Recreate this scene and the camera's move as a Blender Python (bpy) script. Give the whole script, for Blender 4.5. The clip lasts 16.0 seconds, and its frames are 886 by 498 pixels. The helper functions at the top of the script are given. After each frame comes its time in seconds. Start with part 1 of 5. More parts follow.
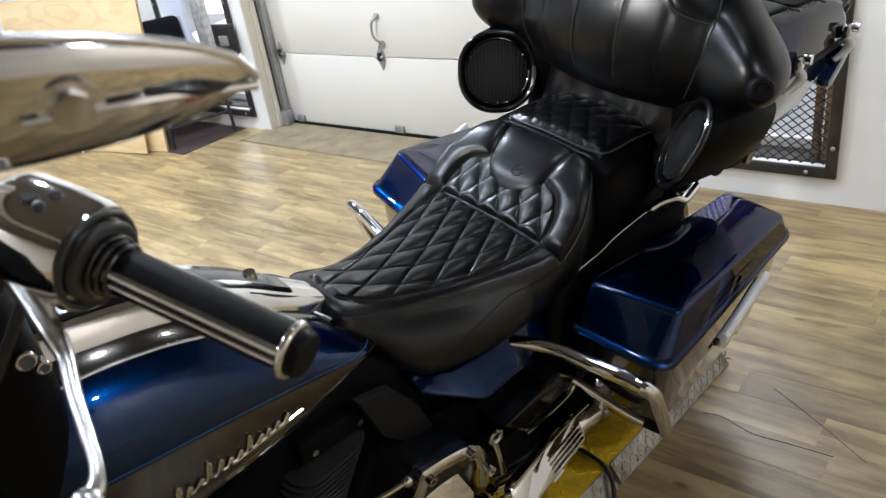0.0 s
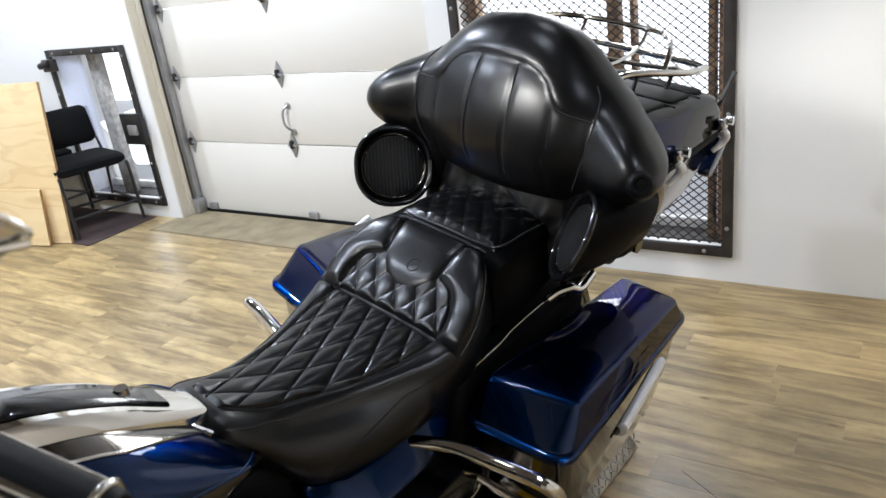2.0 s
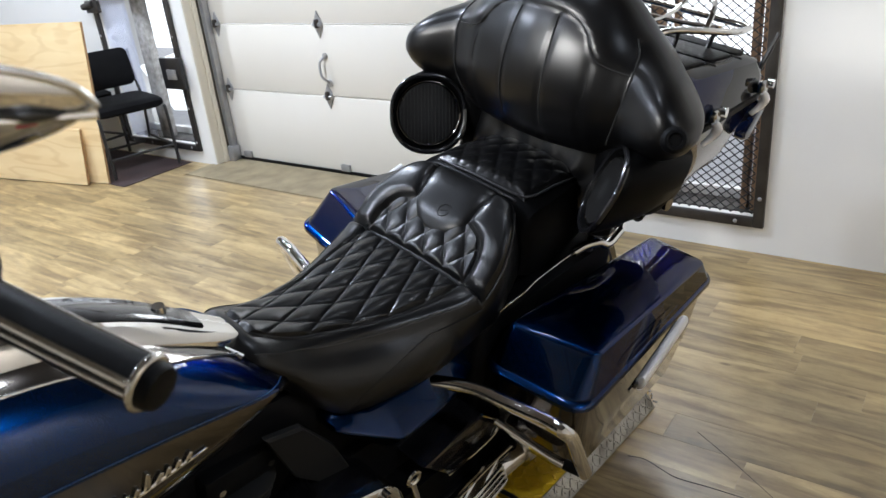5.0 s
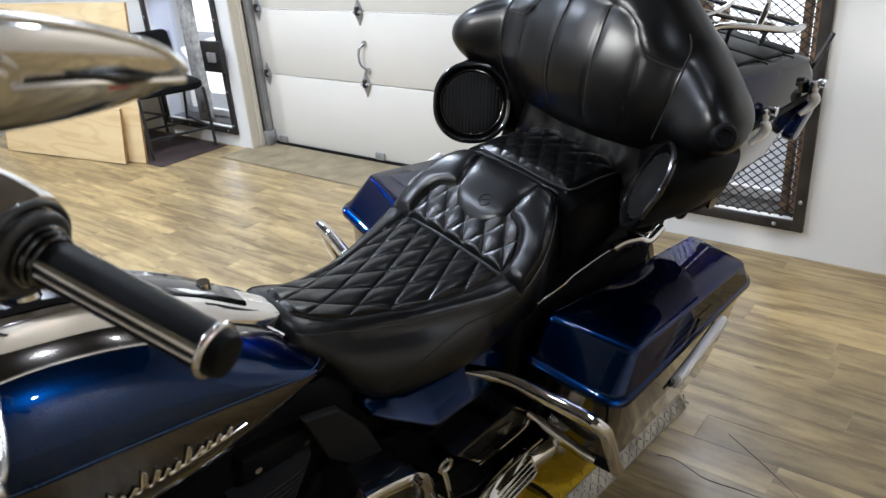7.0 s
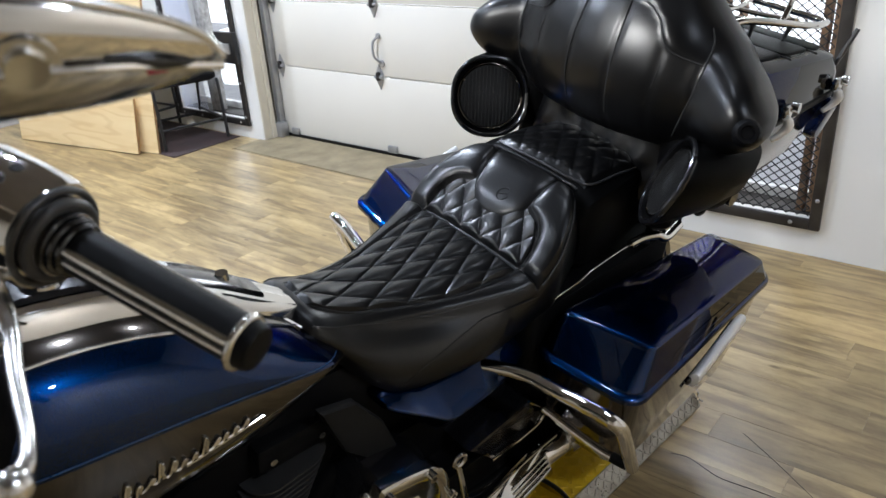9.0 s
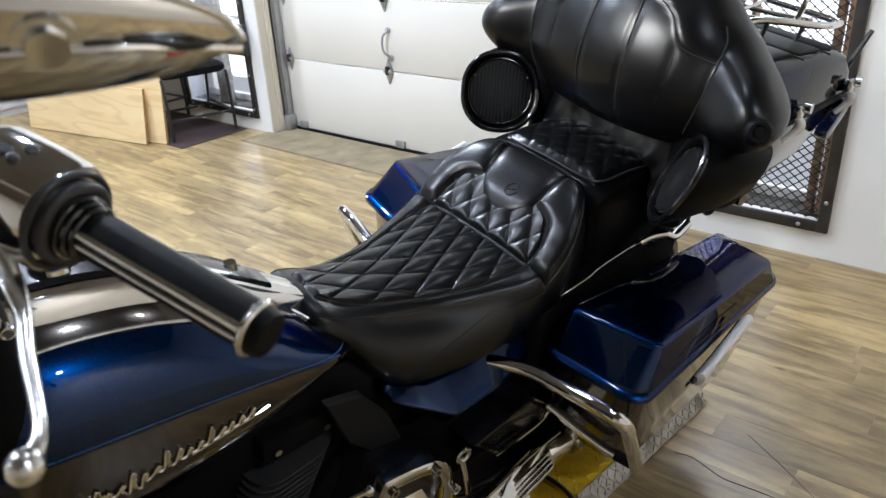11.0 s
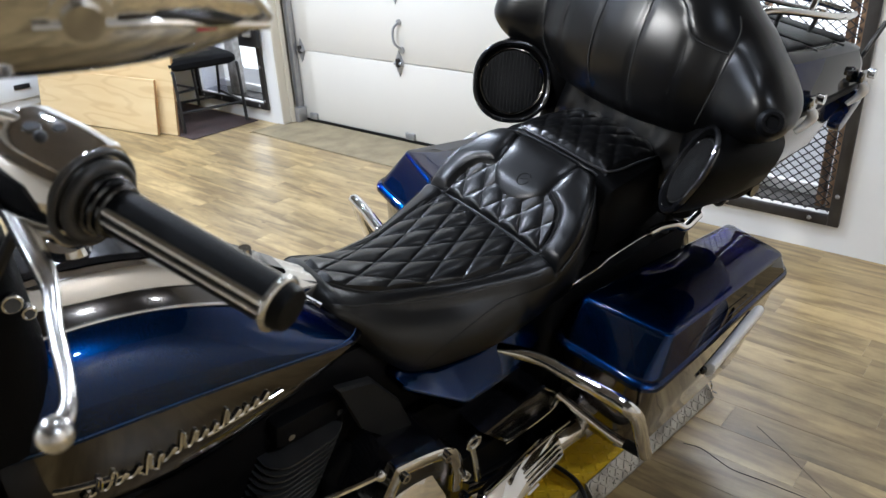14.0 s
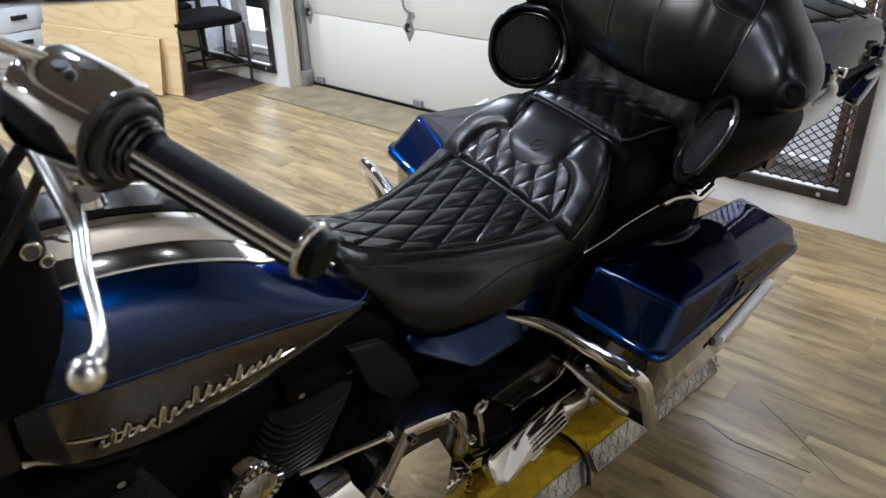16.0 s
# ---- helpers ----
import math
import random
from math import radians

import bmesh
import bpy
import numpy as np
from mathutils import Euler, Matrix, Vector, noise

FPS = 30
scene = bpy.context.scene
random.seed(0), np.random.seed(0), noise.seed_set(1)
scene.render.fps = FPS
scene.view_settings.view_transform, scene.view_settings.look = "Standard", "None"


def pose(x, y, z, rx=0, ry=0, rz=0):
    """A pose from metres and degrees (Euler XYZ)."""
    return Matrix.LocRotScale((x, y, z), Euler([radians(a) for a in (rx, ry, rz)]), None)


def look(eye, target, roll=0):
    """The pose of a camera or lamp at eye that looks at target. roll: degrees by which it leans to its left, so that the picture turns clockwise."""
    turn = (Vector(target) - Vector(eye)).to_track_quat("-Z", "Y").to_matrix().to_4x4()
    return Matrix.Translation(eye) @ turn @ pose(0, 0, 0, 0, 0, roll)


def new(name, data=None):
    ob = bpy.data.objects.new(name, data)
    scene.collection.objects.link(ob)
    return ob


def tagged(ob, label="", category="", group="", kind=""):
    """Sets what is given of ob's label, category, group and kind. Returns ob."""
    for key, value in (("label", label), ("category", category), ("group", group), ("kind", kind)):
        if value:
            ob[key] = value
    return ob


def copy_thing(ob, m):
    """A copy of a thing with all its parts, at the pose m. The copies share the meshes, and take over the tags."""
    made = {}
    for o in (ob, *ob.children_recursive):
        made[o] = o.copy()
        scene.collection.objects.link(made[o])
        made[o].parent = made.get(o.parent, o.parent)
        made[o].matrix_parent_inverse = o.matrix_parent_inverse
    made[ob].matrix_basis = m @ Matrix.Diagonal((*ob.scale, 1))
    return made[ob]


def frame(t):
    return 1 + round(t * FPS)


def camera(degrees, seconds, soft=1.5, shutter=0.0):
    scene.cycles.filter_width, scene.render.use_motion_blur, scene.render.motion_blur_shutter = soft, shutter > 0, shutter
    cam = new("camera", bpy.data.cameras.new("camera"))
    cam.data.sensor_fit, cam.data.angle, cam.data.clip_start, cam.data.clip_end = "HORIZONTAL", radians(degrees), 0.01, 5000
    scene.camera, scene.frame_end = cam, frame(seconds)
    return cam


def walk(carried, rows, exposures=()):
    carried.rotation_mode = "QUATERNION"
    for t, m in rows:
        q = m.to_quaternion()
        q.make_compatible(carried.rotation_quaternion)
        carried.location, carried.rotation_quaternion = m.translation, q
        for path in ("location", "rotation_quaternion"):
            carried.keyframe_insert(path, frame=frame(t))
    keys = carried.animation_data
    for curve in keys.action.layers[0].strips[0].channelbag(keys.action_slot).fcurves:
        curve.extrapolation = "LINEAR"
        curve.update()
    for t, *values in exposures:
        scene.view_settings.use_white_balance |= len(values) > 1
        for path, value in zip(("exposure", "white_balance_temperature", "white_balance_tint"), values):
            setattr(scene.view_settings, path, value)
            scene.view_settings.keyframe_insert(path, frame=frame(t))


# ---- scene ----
# ---------------------------------------------------------------- camera
cam = camera(61.0, 16.0)
cam.data.dof.use_dof, cam.data.dof.focus_distance, cam.data.dof.aperture_fstop = True, 2.3, 9.0
WALK = [
    (0, (3.9770, -3.0331, 1.4235), (2.7943, -1.6980, 0.5188), -8.924),
    (0.5, (4.0013, -2.9912, 1.4227), (2.8834, -1.5652, 0.5760), -8.295),
    (1, (4.0204, -2.9603, 1.4440), (2.9480, -1.4568, 0.6762), -8.141),
    (1.5, (4.0193, -2.9522, 1.4436), (2.9539, -1.4354, 0.6926), -8.287),
    (2, (4.0197, -2.9625, 1.4447), (2.9624, -1.4376, 0.6987), -7.886),
    (2.5, (4.0169, -2.9685, 1.4438), (2.9751, -1.4274, 0.7093), -7.026),
    (3, (4.0191, -2.9689, 1.4430), (2.9779, -1.4266, 0.7100), -7.005),
    (3.5, (4.0286, -2.9807, 1.4366), (2.9630, -1.4627, 0.6881), -6.625),
    (4, (4.0428, -2.9871, 1.4283), (2.9726, -1.4933, 0.6388), -6.469),
    (6.5, (4.0143, -3.0175, 1.4075), (2.8589, -1.6139, 0.5739), -4.508),
    (7, (4.0105, -3.0194, 1.4082), (2.8538, -1.6167, 0.5748), -4.403),
    (7.5, (4.0016, -3.0127, 1.4120), (2.8491, -1.6065, 0.5786), -4.866),
    (8, (3.9960, -3.0148, 1.4092), (2.8396, -1.6121, 0.5754), -4.108),
    (8.5, (3.9939, -3.0225, 1.4076), (2.8296, -1.6323, 0.5641), -3.912),
    (9, (3.9902, -3.0239, 1.4044), (2.8195, -1.6404, 0.5585), -3.960),
    (11.5, (3.9853, -3.0325, 1.3989), (2.8061, -1.6622, 0.5434), -2.962),
    (12, (3.9905, -3.0376, 1.3978), (2.8102, -1.6694, 0.5406), -2.978),
    (12.5, (3.9896, -3.0391, 1.3990), (2.8060, -1.6763, 0.5375), -2.937),
    (13, (3.9903, -3.0370, 1.3933), (2.8133, -1.6787, 0.5161), -2.962),
    (13.5, (3.9882, -3.0426, 1.3934), (2.8082, -1.6874, 0.5153), -2.516),
    (14, (3.9875, -3.0436, 1.3935), (2.7967, -1.6904, 0.5270), -2.985),
    (14.5, (3.9868, -3.0419, 1.3906), (2.7978, -1.6940, 0.5134), -2.858),
    (15, (3.9828, -3.0402, 1.3865), (2.7997, -1.6931, 0.5003), -2.805),
    (15.5, (3.9813, -3.0341, 1.3786), (2.8086, -1.6918, 0.4714), -2.500),
    (16, (3.9686, -3.0596, 1.3787), (2.7983, -1.7346, 0.4435), -1.478),
]
EXPOSURES = [(0, -0.1, 6400, 10), (1, -0.1, 6400, 10), (3.5, -0.17, 6400, 10), (6.5, -0.24, 6300, 10), (9, -0.21, 6280, 10), (12, -0.08, 6250, 10), (14, -0.1, 6230, 10), (16, -0.22, 6230, 10)]
walk(cam, [(t, look(eye, target, roll)) for t, eye, target, roll in WALK], EXPOSURES)

# ---------------------------------------------------------------- light
world = bpy.data.worlds.new("world")
scene.world = world
world.use_nodes = True
wn = world.node_tree.nodes
sky = wn.new("ShaderNodeTexSky")
sky.sky_type, sky.sun_disc, sky.sun_elevation, sky.sun_rotation = "NISHITA", False, radians(38), radians(200)
world.node_tree.links.new(sky.outputs[0], wn["Background"].inputs[0])
wn["Background"].inputs[1].default_value = 0.12
CEIL = 3.3


def lamp(name, x, y, z, energy, size, colour=(0.90, 1.0, 1.17), aim=None):
    data = bpy.data.lights.new(name, "AREA")
    data.shape, data.size, data.energy, data.color = "DISK", size, energy, colour
    ob = new(name, data)
    ob.matrix_basis = look((x, y, z), aim) if aim else pose(x, y, z)
    return ob


LAMPS = [(-1.2, -1.2, 84), (1.0, -1.35, 91), (3.4, -1.9, 6), (0.95, -3.25, 74), (2.05, -3.6, 18), (-1.2, -3.2, 16), (5.9, -2.5, 30), (3.3, -0.7, 3), (-1.3, -5.6, 45), (0.9, -6.1, 30)]
for lx, ly, power in LAMPS:
    lamp("ceiling_lamp_light", lx, ly, CEIL - 0.13, power, 0.15)
# spotlights: one washes the wall beside the tall window; two unseen helpers are added, one washing the east wall for
# reflections, one turned to the motorcycle for leather sheen
SPOTS = [((4.9, -0.95, CEIL - 0.3), (4.40, 0.0, 0.70), 400, 47, 0.08), ((5.5, -2.3, CEIL - 0.3), (6.6, -1.9, 1.0), 430, 95, 0.08), ((1.9, -5.4, CEIL - 0.3), (3.22, -1.45, 1.14), 750, 15, 0.3)]
for place, target, power, cone, breadth in SPOTS:
    wash = bpy.data.lights.new("spot_light", "SPOT")
    wash.energy, wash.color, wash.spot_size, wash.spot_blend, wash.shadow_soft_size = power, (1.0, 0.985, 0.95), radians(cone), 0.55, breadth
    new("spot_light", wash).matrix_basis = look(place, target)
# daylight entering through the upper part of the tall window and through the low one
for wx, wy, wz, sx, sz, power in ((-0.6, 0.22, 0.6, 0.7, 0.9, 3.0), (2.78, 0.15, 1.8, 1.0, 0.6, 42.0)):
    data = bpy.data.lights.new("window_daylight", "AREA")
    data.shape, data.size, data.size_y, data.energy, data.color = "RECTANGLE", sx, sz, power, (0.92, 0.97, 1.0)
    ob = new("window_daylight", data)
    ob.matrix_basis = look((wx, wy, wz), (wx + 0.3, -2.0, wz - 1.3))


# ---------------------------------------------------------------- materials
def material(name, colour, rough=0.5, metal=0.0, coat=0.0, second=None, scale=8.0, detail_scale=120.0, bump=0.0, mix=0.5, stretch=(1, 1, 1),
             per_piece=0.0, spec=0.5, rough_vary=0.08, coat_rough=0.03):
    m = bpy.data.materials.new(name)
    m.use_nodes = True
    n, l = m.node_tree.nodes, m.node_tree.links
    b = n["Principled BSDF"]
    b.inputs["Roughness"].default_value, b.inputs["Metallic"].default_value = rough, metal
    b.inputs["Coat Weight"].default_value, b.inputs["Coat Roughness"].default_value = coat, coat_rough
    b.inputs["Specular IOR Level"].default_value = spec
    tc = n.new("ShaderNodeTexCoord")
    mp = n.new("ShaderNodeMapping")
    mp.inputs["Scale"].default_value = stretch
    l.new(tc.outputs["Object"], mp.inputs[0])
    big, fine = n.new("ShaderNodeTexNoise"), n.new("ShaderNodeTexNoise")
    big.inputs["Scale"].default_value, big.inputs["Detail"].default_value = scale, 4
    fine.inputs["Scale"].default_value, fine.inputs["Detail"].default_value = detail_scale, 3
    l.new(mp.outputs[0], big.inputs["Vector"]), l.new(mp.outputs[0], fine.inputs["Vector"])
    second = second or tuple(c * 0.88 for c in colour)
    ramp = n.new("ShaderNodeMix")
    ramp.data_type = "RGBA"
    ramp.inputs[6].default_value, ramp.inputs[7].default_value = (*colour, 1), (*second, 1)
    add = n.new("ShaderNodeMath")
    add.operation = "MULTIPLY_ADD"
    l.new(big.outputs[0], add.inputs[0])
    add.inputs[1].default_value, add.inputs[2].default_value = 2.2 * mix / 0.5, -0.6 * mix / 0.5
    add.use_clamp = True
    l.new(add.outputs[0], ramp.inputs[0])
    out = ramp.outputs[2]
    if per_piece:
        info, hsv = n.new("ShaderNodeObjectInfo"), n.new("ShaderNodeHueSaturation")
        mr = n.new("ShaderNodeMapRange")
        mr.inputs[3].default_value, mr.inputs[4].default_value = 1 - per_piece, 1 + per_piece
        l.new(info.outputs["Random"], mr.inputs[0]), l.new(mr.outputs[0], hsv.inputs["Value"]), l.new(out, hsv.inputs["Color"])
        out = hsv.outputs[0]
    l.new(out, b.inputs["Base Color"])
    rv = n.new("ShaderNodeMapRange")
    rv.inputs[3].default_value, rv.inputs[4].default_value = max(0.0, rough - rough_vary), min(1.0, rough + rough_vary)
    l.new(fine.outputs[0], rv.inputs[0]), l.new(rv.outputs[0], b.inputs["Roughness"])
    if bump:
        bp = n.new("ShaderNodeBump")
        bp.inputs["Strength"].default_value, bp.inputs["Distance"].default_value = 1.0, bump
        l.new(fine.outputs[0], bp.inputs["Height"]), l.new(bp.outputs[0], b.inputs["Normal"])
    return m


def wood_floor():
    m = material("vinyl_wood_plank", (0.43, 0.33, 0.172), 0.34, 0, 0, (0.25, 0.178, 0.083), 1.3, 60, 0.00005, 0.5, (1, 7, 1), 0.19, spec=0.7, rough_vary=0.03)
    n, l = m.node_tree.nodes, m.node_tree.links
    info = n.new("ShaderNodeObjectInfo")
    mp = next(x for x in n if x.type == "MAPPING")
    mul = n.new("ShaderNodeVectorMath")
    mul.operation = "SCALE"
    cx = n.new("ShaderNodeCombineXYZ")
    l.new(info.outputs["Random"], cx.inputs[0]), l.new(info.outputs["Random"], cx.inputs[1])
    l.new(cx.outputs[0], mul.inputs[0])
    mul.inputs["Scale"].default_value = 37.0
    l.new(mul.outputs[0], mp.inputs["Location"])
    b = n["Principled BSDF"]
    streak = n.new("ShaderNodeTexNoise")
    streak.inputs["Scale"].default_value, streak.inputs["Detail"].default_value, streak.inputs["Distortion"].default_value = 2.7, 9, 0.8
    mp2 = n.new("ShaderNodeMapping")
    mp2.inputs["Scale"].default_value = (0.9, 7, 1)
    tc = next(x for x in n if x.type == "TEX_COORD")
    l.new(tc.outputs["Object"], mp2.inputs[0]), l.new(mul.outputs[0], mp2.inputs["Location"]), l.new(mp2.outputs[0], streak.inputs["Vector"])
    src = b.inputs["Base Color"].links[0].from_socket
    mx = n.new("ShaderNodeMix")
    mx.data_type, mx.blend_type = "RGBA", "MULTIPLY"
    cr = n.new("ShaderNodeValToRGB")
    cr.color_ramp.elements[0].position, cr.color_ramp.elements[0].color = 0.36, (0.40, 0.34, 0.27, 1)
    cr.color_ramp.elements[1].position, cr.color_ramp.elements[1].color = 0.58, (1.15, 1.12, 1.05, 1)
    l.new(streak.outputs[0], cr.inputs[0]), l.new(src, mx.inputs[6]), l.new(cr.outputs[0], mx.inputs[7])
    mx.inputs[0].default_value = 0.72
    knot, kr = n.new("ShaderNodeTexVoronoi"), n.new("ShaderNodeValToRGB")
    knot.inputs["Scale"].default_value = 2.4
    mp3 = n.new("ShaderNodeMapping")
    mp3.inputs["Scale"].default_value = (1.0, 2.2, 1)
    l.new(tc.outputs["Object"], mp3.inputs[0]), l.new(mul.outputs[0], mp3.inputs["Location"]), l.new(mp3.outputs[0], knot.inputs["Vector"])
    kr.color_ramp.elements[0].position, kr.color_ramp.elements[0].color = 0.02, (0.3, 0.24, 0.18, 1)
    kr.color_ramp.elements[1].position, kr.color_ramp.elements[1].color = 0.06, (1, 1, 1, 1)
    mk = n.new("ShaderNodeMix")
    mk.data_type, mk.blend_type = "RGBA", "MULTIPLY"
    mk.inputs[0].default_value = 0.8
    l.new(knot.outputs["Distance"], kr.inputs[0]), l.new(mx.outputs[2], mk.inputs[6]), l.new(kr.outputs[0], mk.inputs[7])
    blotch, br = n.new("ShaderNodeTexNoise"), n.new("ShaderNodeValToRGB")
    blotch.inputs["Scale"].default_value, blotch.inputs["Detail"].default_value, blotch.inputs["Roughness"].default_value = 9.0, 8, 0.7
    mp4 = n.new("ShaderNodeMapping")
    mp4.inputs["Scale"].default_value = (1.0, 2.6, 1)
    l.new(tc.outputs["Object"], mp4.inputs[0]), l.new(mul.outputs[0], mp4.inputs["Location"]), l.new(mp4.outputs[0], blotch.inputs["Vector"])
    br.color_ramp.elements[0].position, br.color_ramp.elements[0].color = 0.34, (0.60, 0.54, 0.46, 1)
    br.color_ramp.elements[1].position, br.color_ramp.elements[1].color = 0.56, (1.06, 1.05, 1.02, 1)
    mb = n.new("ShaderNodeMix")
    mb.data_type, mb.blend_type = "RGBA", "MULTIPLY"
    mb.inputs[0].default_value = 0.6
    l.new(blotch.outputs[0], br.inputs[0]), l.new(mk.outputs[2], mb.inputs[6]), l.new(br.outputs[0], mb.inputs[7])
    l.new(mb.outputs[2], b.inputs["Base Color"])
    return m


def plywood_face():
    """Rotary-cut pine with cathedral figure."""
    m = material("pine_plywood", (0.80, 0.63, 0.36), 0.5, second=(0.70, 0.50, 0.25), scale=2.0, detail_scale=90, bump=0.0002, stretch=(0.6, 0.6, 4.0))
    n, l = m.node_tree.nodes, m.node_tree.links
    b = n["Principled BSDF"]
    tc = next(x for x in n if x.type == "TEX_COORD")
    mp = n.new("ShaderNodeMapping")
    mp.inputs["Scale"].default_value = (0.9, 0.9, 4.5)
    field = n.new("ShaderNodeTexNoise")
    field.inputs["Scale"].default_value, field.inputs["Detail"].default_value, field.inputs["Roughness"].default_value = 1.1, 3, 0.35
    l.new(tc.outputs["Object"], mp.inputs[0]), l.new(mp.outputs[0], field.inputs["Vector"])
    mul, sine = n.new("ShaderNodeMath"), n.new("ShaderNodeMath")
    mul.operation, sine.operation = "MULTIPLY", "SINE"
    mul.inputs[1].default_value = 60.0
    l.new(field.outputs[0], mul.inputs[0]), l.new(mul.outputs[0], sine.inputs[0])
    cr = n.new("ShaderNodeValToRGB")
    cr.color_ramp.elements[0].position, cr.color_ramp.elements[0].color = 0.35, (1.05, 1.05, 1.05, 1)
    cr.color_ramp.elements[1].position, cr.color_ramp.elements[1].color = 1.0, (0.72, 0.58, 0.42, 1)
    l.new(sine.outputs[0], cr.inputs[0])
    mx = n.new("ShaderNodeMix")
    mx.data_type, mx.blend_type = "RGBA", "MULTIPLY"
    mx.inputs[0].default_value = 0.26
    src = b.inputs["Base Color"].links[0].from_socket
    l.new(src, mx.inputs[6]), l.new(cr.outputs[0], mx.inputs[7]), l.new(mx.outputs[2], b.inputs["Base Color"])
    return m


def glass():
    m = bpy.data.materials.new("window_glass")
    m.use_nodes = True
    b = m.node_tree.nodes["Principled BSDF"]
    b.inputs["Transmission Weight"].default_value, b.inputs["Roughness"].default_value, b.inputs["IOR"].default_value = 1.0, 0.0, 1.02
    return m


def glow(name, colour, strength):
    m = bpy.data.materials.new(name)
    m.use_nodes = True
    b = m.node_tree.nodes["Principled BSDF"]
    b.inputs["Base Color"].default_value = (*colour, 1)
    b.inputs["Emission Color"].default_value, b.inputs["Emission Strength"].default_value = (*colour, 1), strength
    return m


WALL = material("white_wall_paint", (0.78, 0.77, 0.74), 0.6, 0, 0, (0.72, 0.71, 0.68), 1.2, 140, 0.0003)
CEILING = material("ceiling_paint", (0.115, 0.098, 0.084), 0.8, second=(0.095, 0.081, 0.07), scale=1.5)
# unseen east wall: tan tone picked for the reflections it throws on the motorcycle
SIDEWALL = material("unseen_east_wall_tone", (0.56, 0.51, 0.44), 0.7, second=(0.51, 0.46, 0.39), scale=0.9)
BACKWALL = material("far_wall_paint", (0.50, 0.455, 0.385), 0.7, second=(0.45, 0.405, 0.335), scale=0.7)
FLOOR = material("sub_floor", (0.28, 0.21, 0.12), 0.5)
PLANK = wood_floor()
CONCRETE = material("threshold_concrete", (0.31, 0.25, 0.15), 0.7, second=(0.17, 0.135, 0.08), scale=7, detail_scale=160, bump=0.001)
DOORPAINT = material("cream_door_paint", (0.74, 0.705, 0.635), 0.42, second=(0.69, 0.655, 0.58), scale=1.0, detail_scale=300, bump=0.0003)
GALV = material("galvanised_steel", (0.42, 0.42, 0.42), 0.4, 0.6, second=(0.3, 0.3, 0.3), scale=14)
DARKSTEEL = material("weathered_dark_steel", (0.07, 0.065, 0.06), 0.5, 0.6, second=(0.035, 0.03, 0.028), scale=9, bump=0.0006)
RUST = material("rusty_brown_steel", (0.36, 0.21, 0.11), 0.7, 0.05, second=(0.10, 0.065, 0.045), scale=18, bump=0.0008)
MESHBAR = material("expanded_metal", (0.045, 0.045, 0.047), 0.5, 0.7)
GLASS = glass()
BLACKMETAL = material("black_tube_enamel", (0.012, 0.012, 0.013), 0.4)
FABRIC = material("black_chair_fabric", (0.006, 0.006, 0.0065), 0.9, second=(0.004, 0.004, 0.0045), scale=20, detail_scale=500, bump=0.0008, spec=0.12)
PLY = plywood_face()
PLYEDGE = material("plywood_edge", (0.42, 0.25, 0.11), 0.7, second=(0.25, 0.13, 0.05), scale=40, stretch=(1, 1, 1))
MAT_RUBBER = material("maroon_mat", (0.055, 0.03, 0.028), 0.9, second=(0.03, 0.02, 0.02), detail_scale=300, bump=0.001)
YELLOW = material("yellow_plate_paint", (0.80, 0.53, 0.015), 0.4, 0.0, second=(0.52, 0.33, 0.02), scale=12, detail_scale=90, bump=0.0004)
ALU = material("checker_aluminium", (0.55, 0.53, 0.48), 0.30, 0.9, second=(0.2, 0.18, 0.15), scale=15)
CABWHITE = material("white_cabinet_paint", (0.7, 0.7, 0.69), 0.4)
LEATHER = material("black_leather", (0.0018, 0.0018, 0.0021), 0.295, 0, 0.0, (0.0026, 0.0026, 0.0028), 6, 420, 0.00003, spec=0.38, rough_vary=0.05)
crease, soft_bump = LEATHER.node_tree.nodes.new("ShaderNodeTexNoise"), LEATHER.node_tree.nodes.new("ShaderNodeBump")
crease.inputs["Scale"].default_value, crease.inputs["Detail"].default_value, crease.inputs["Distortion"].default_value = 22, 4, 1.2
soft_bump.inputs["Strength"].default_value, soft_bump.inputs["Distance"].default_value = 0.5, 0.00022
LEATHER.node_tree.links.new(crease.outputs[0], soft_bump.inputs["Height"])
LEATHER.node_tree.links.new(soft_bump.outputs[0], next(x for x in LEATHER.node_tree.nodes if x.type == "BUMP" and x != soft_bump).inputs["Normal"])
VINYL = material("textured_black_vinyl", (0.002, 0.002, 0.0022), 0.45, 0, 0, None, 9, 700, 0.0002, spec=0.06)
PIPING = material("black_piping", (0.02, 0.02, 0.021), 0.35)
SEAMTHREAD = material("black_thread", (0.006, 0.006, 0.006), 0.8)
BLUE = material("deep_blue_metallic", (0.0003, 0.0195, 0.086), 0.27, 1.0, 0.8, (0.0003, 0.0165, 0.073), 3, 900, 0.0, rough_vary=0.03, coat_rough=0.004)
BLUE.node_tree.nodes["Principled BSDF"].inputs["Specular Tint"].default_value = (0.0, 0.03, 0.09, 1)
PEWTER = material("pewter_metallic", (0.088, 0.078, 0.068), 0.16, 1.0, 1.0, (0.105, 0.095, 0.085), 3, 900, 0.0, rough_vary=0.04, coat_rough=0.008)
PINSTRIPE = material("light_blue_pinstripe", (0.012, 0.075, 0.22), 0.3, 0.1, 1.0)
CHROME = material("chrome", (0.78, 0.77, 0.75), 0.06, 1.0, second=(0.74, 0.73, 0.71), scale=5, rough_vary=0.03)
BRUSHED = material("polished_aluminium", (0.68, 0.68, 0.68), 0.16, 1.0, scale=20)
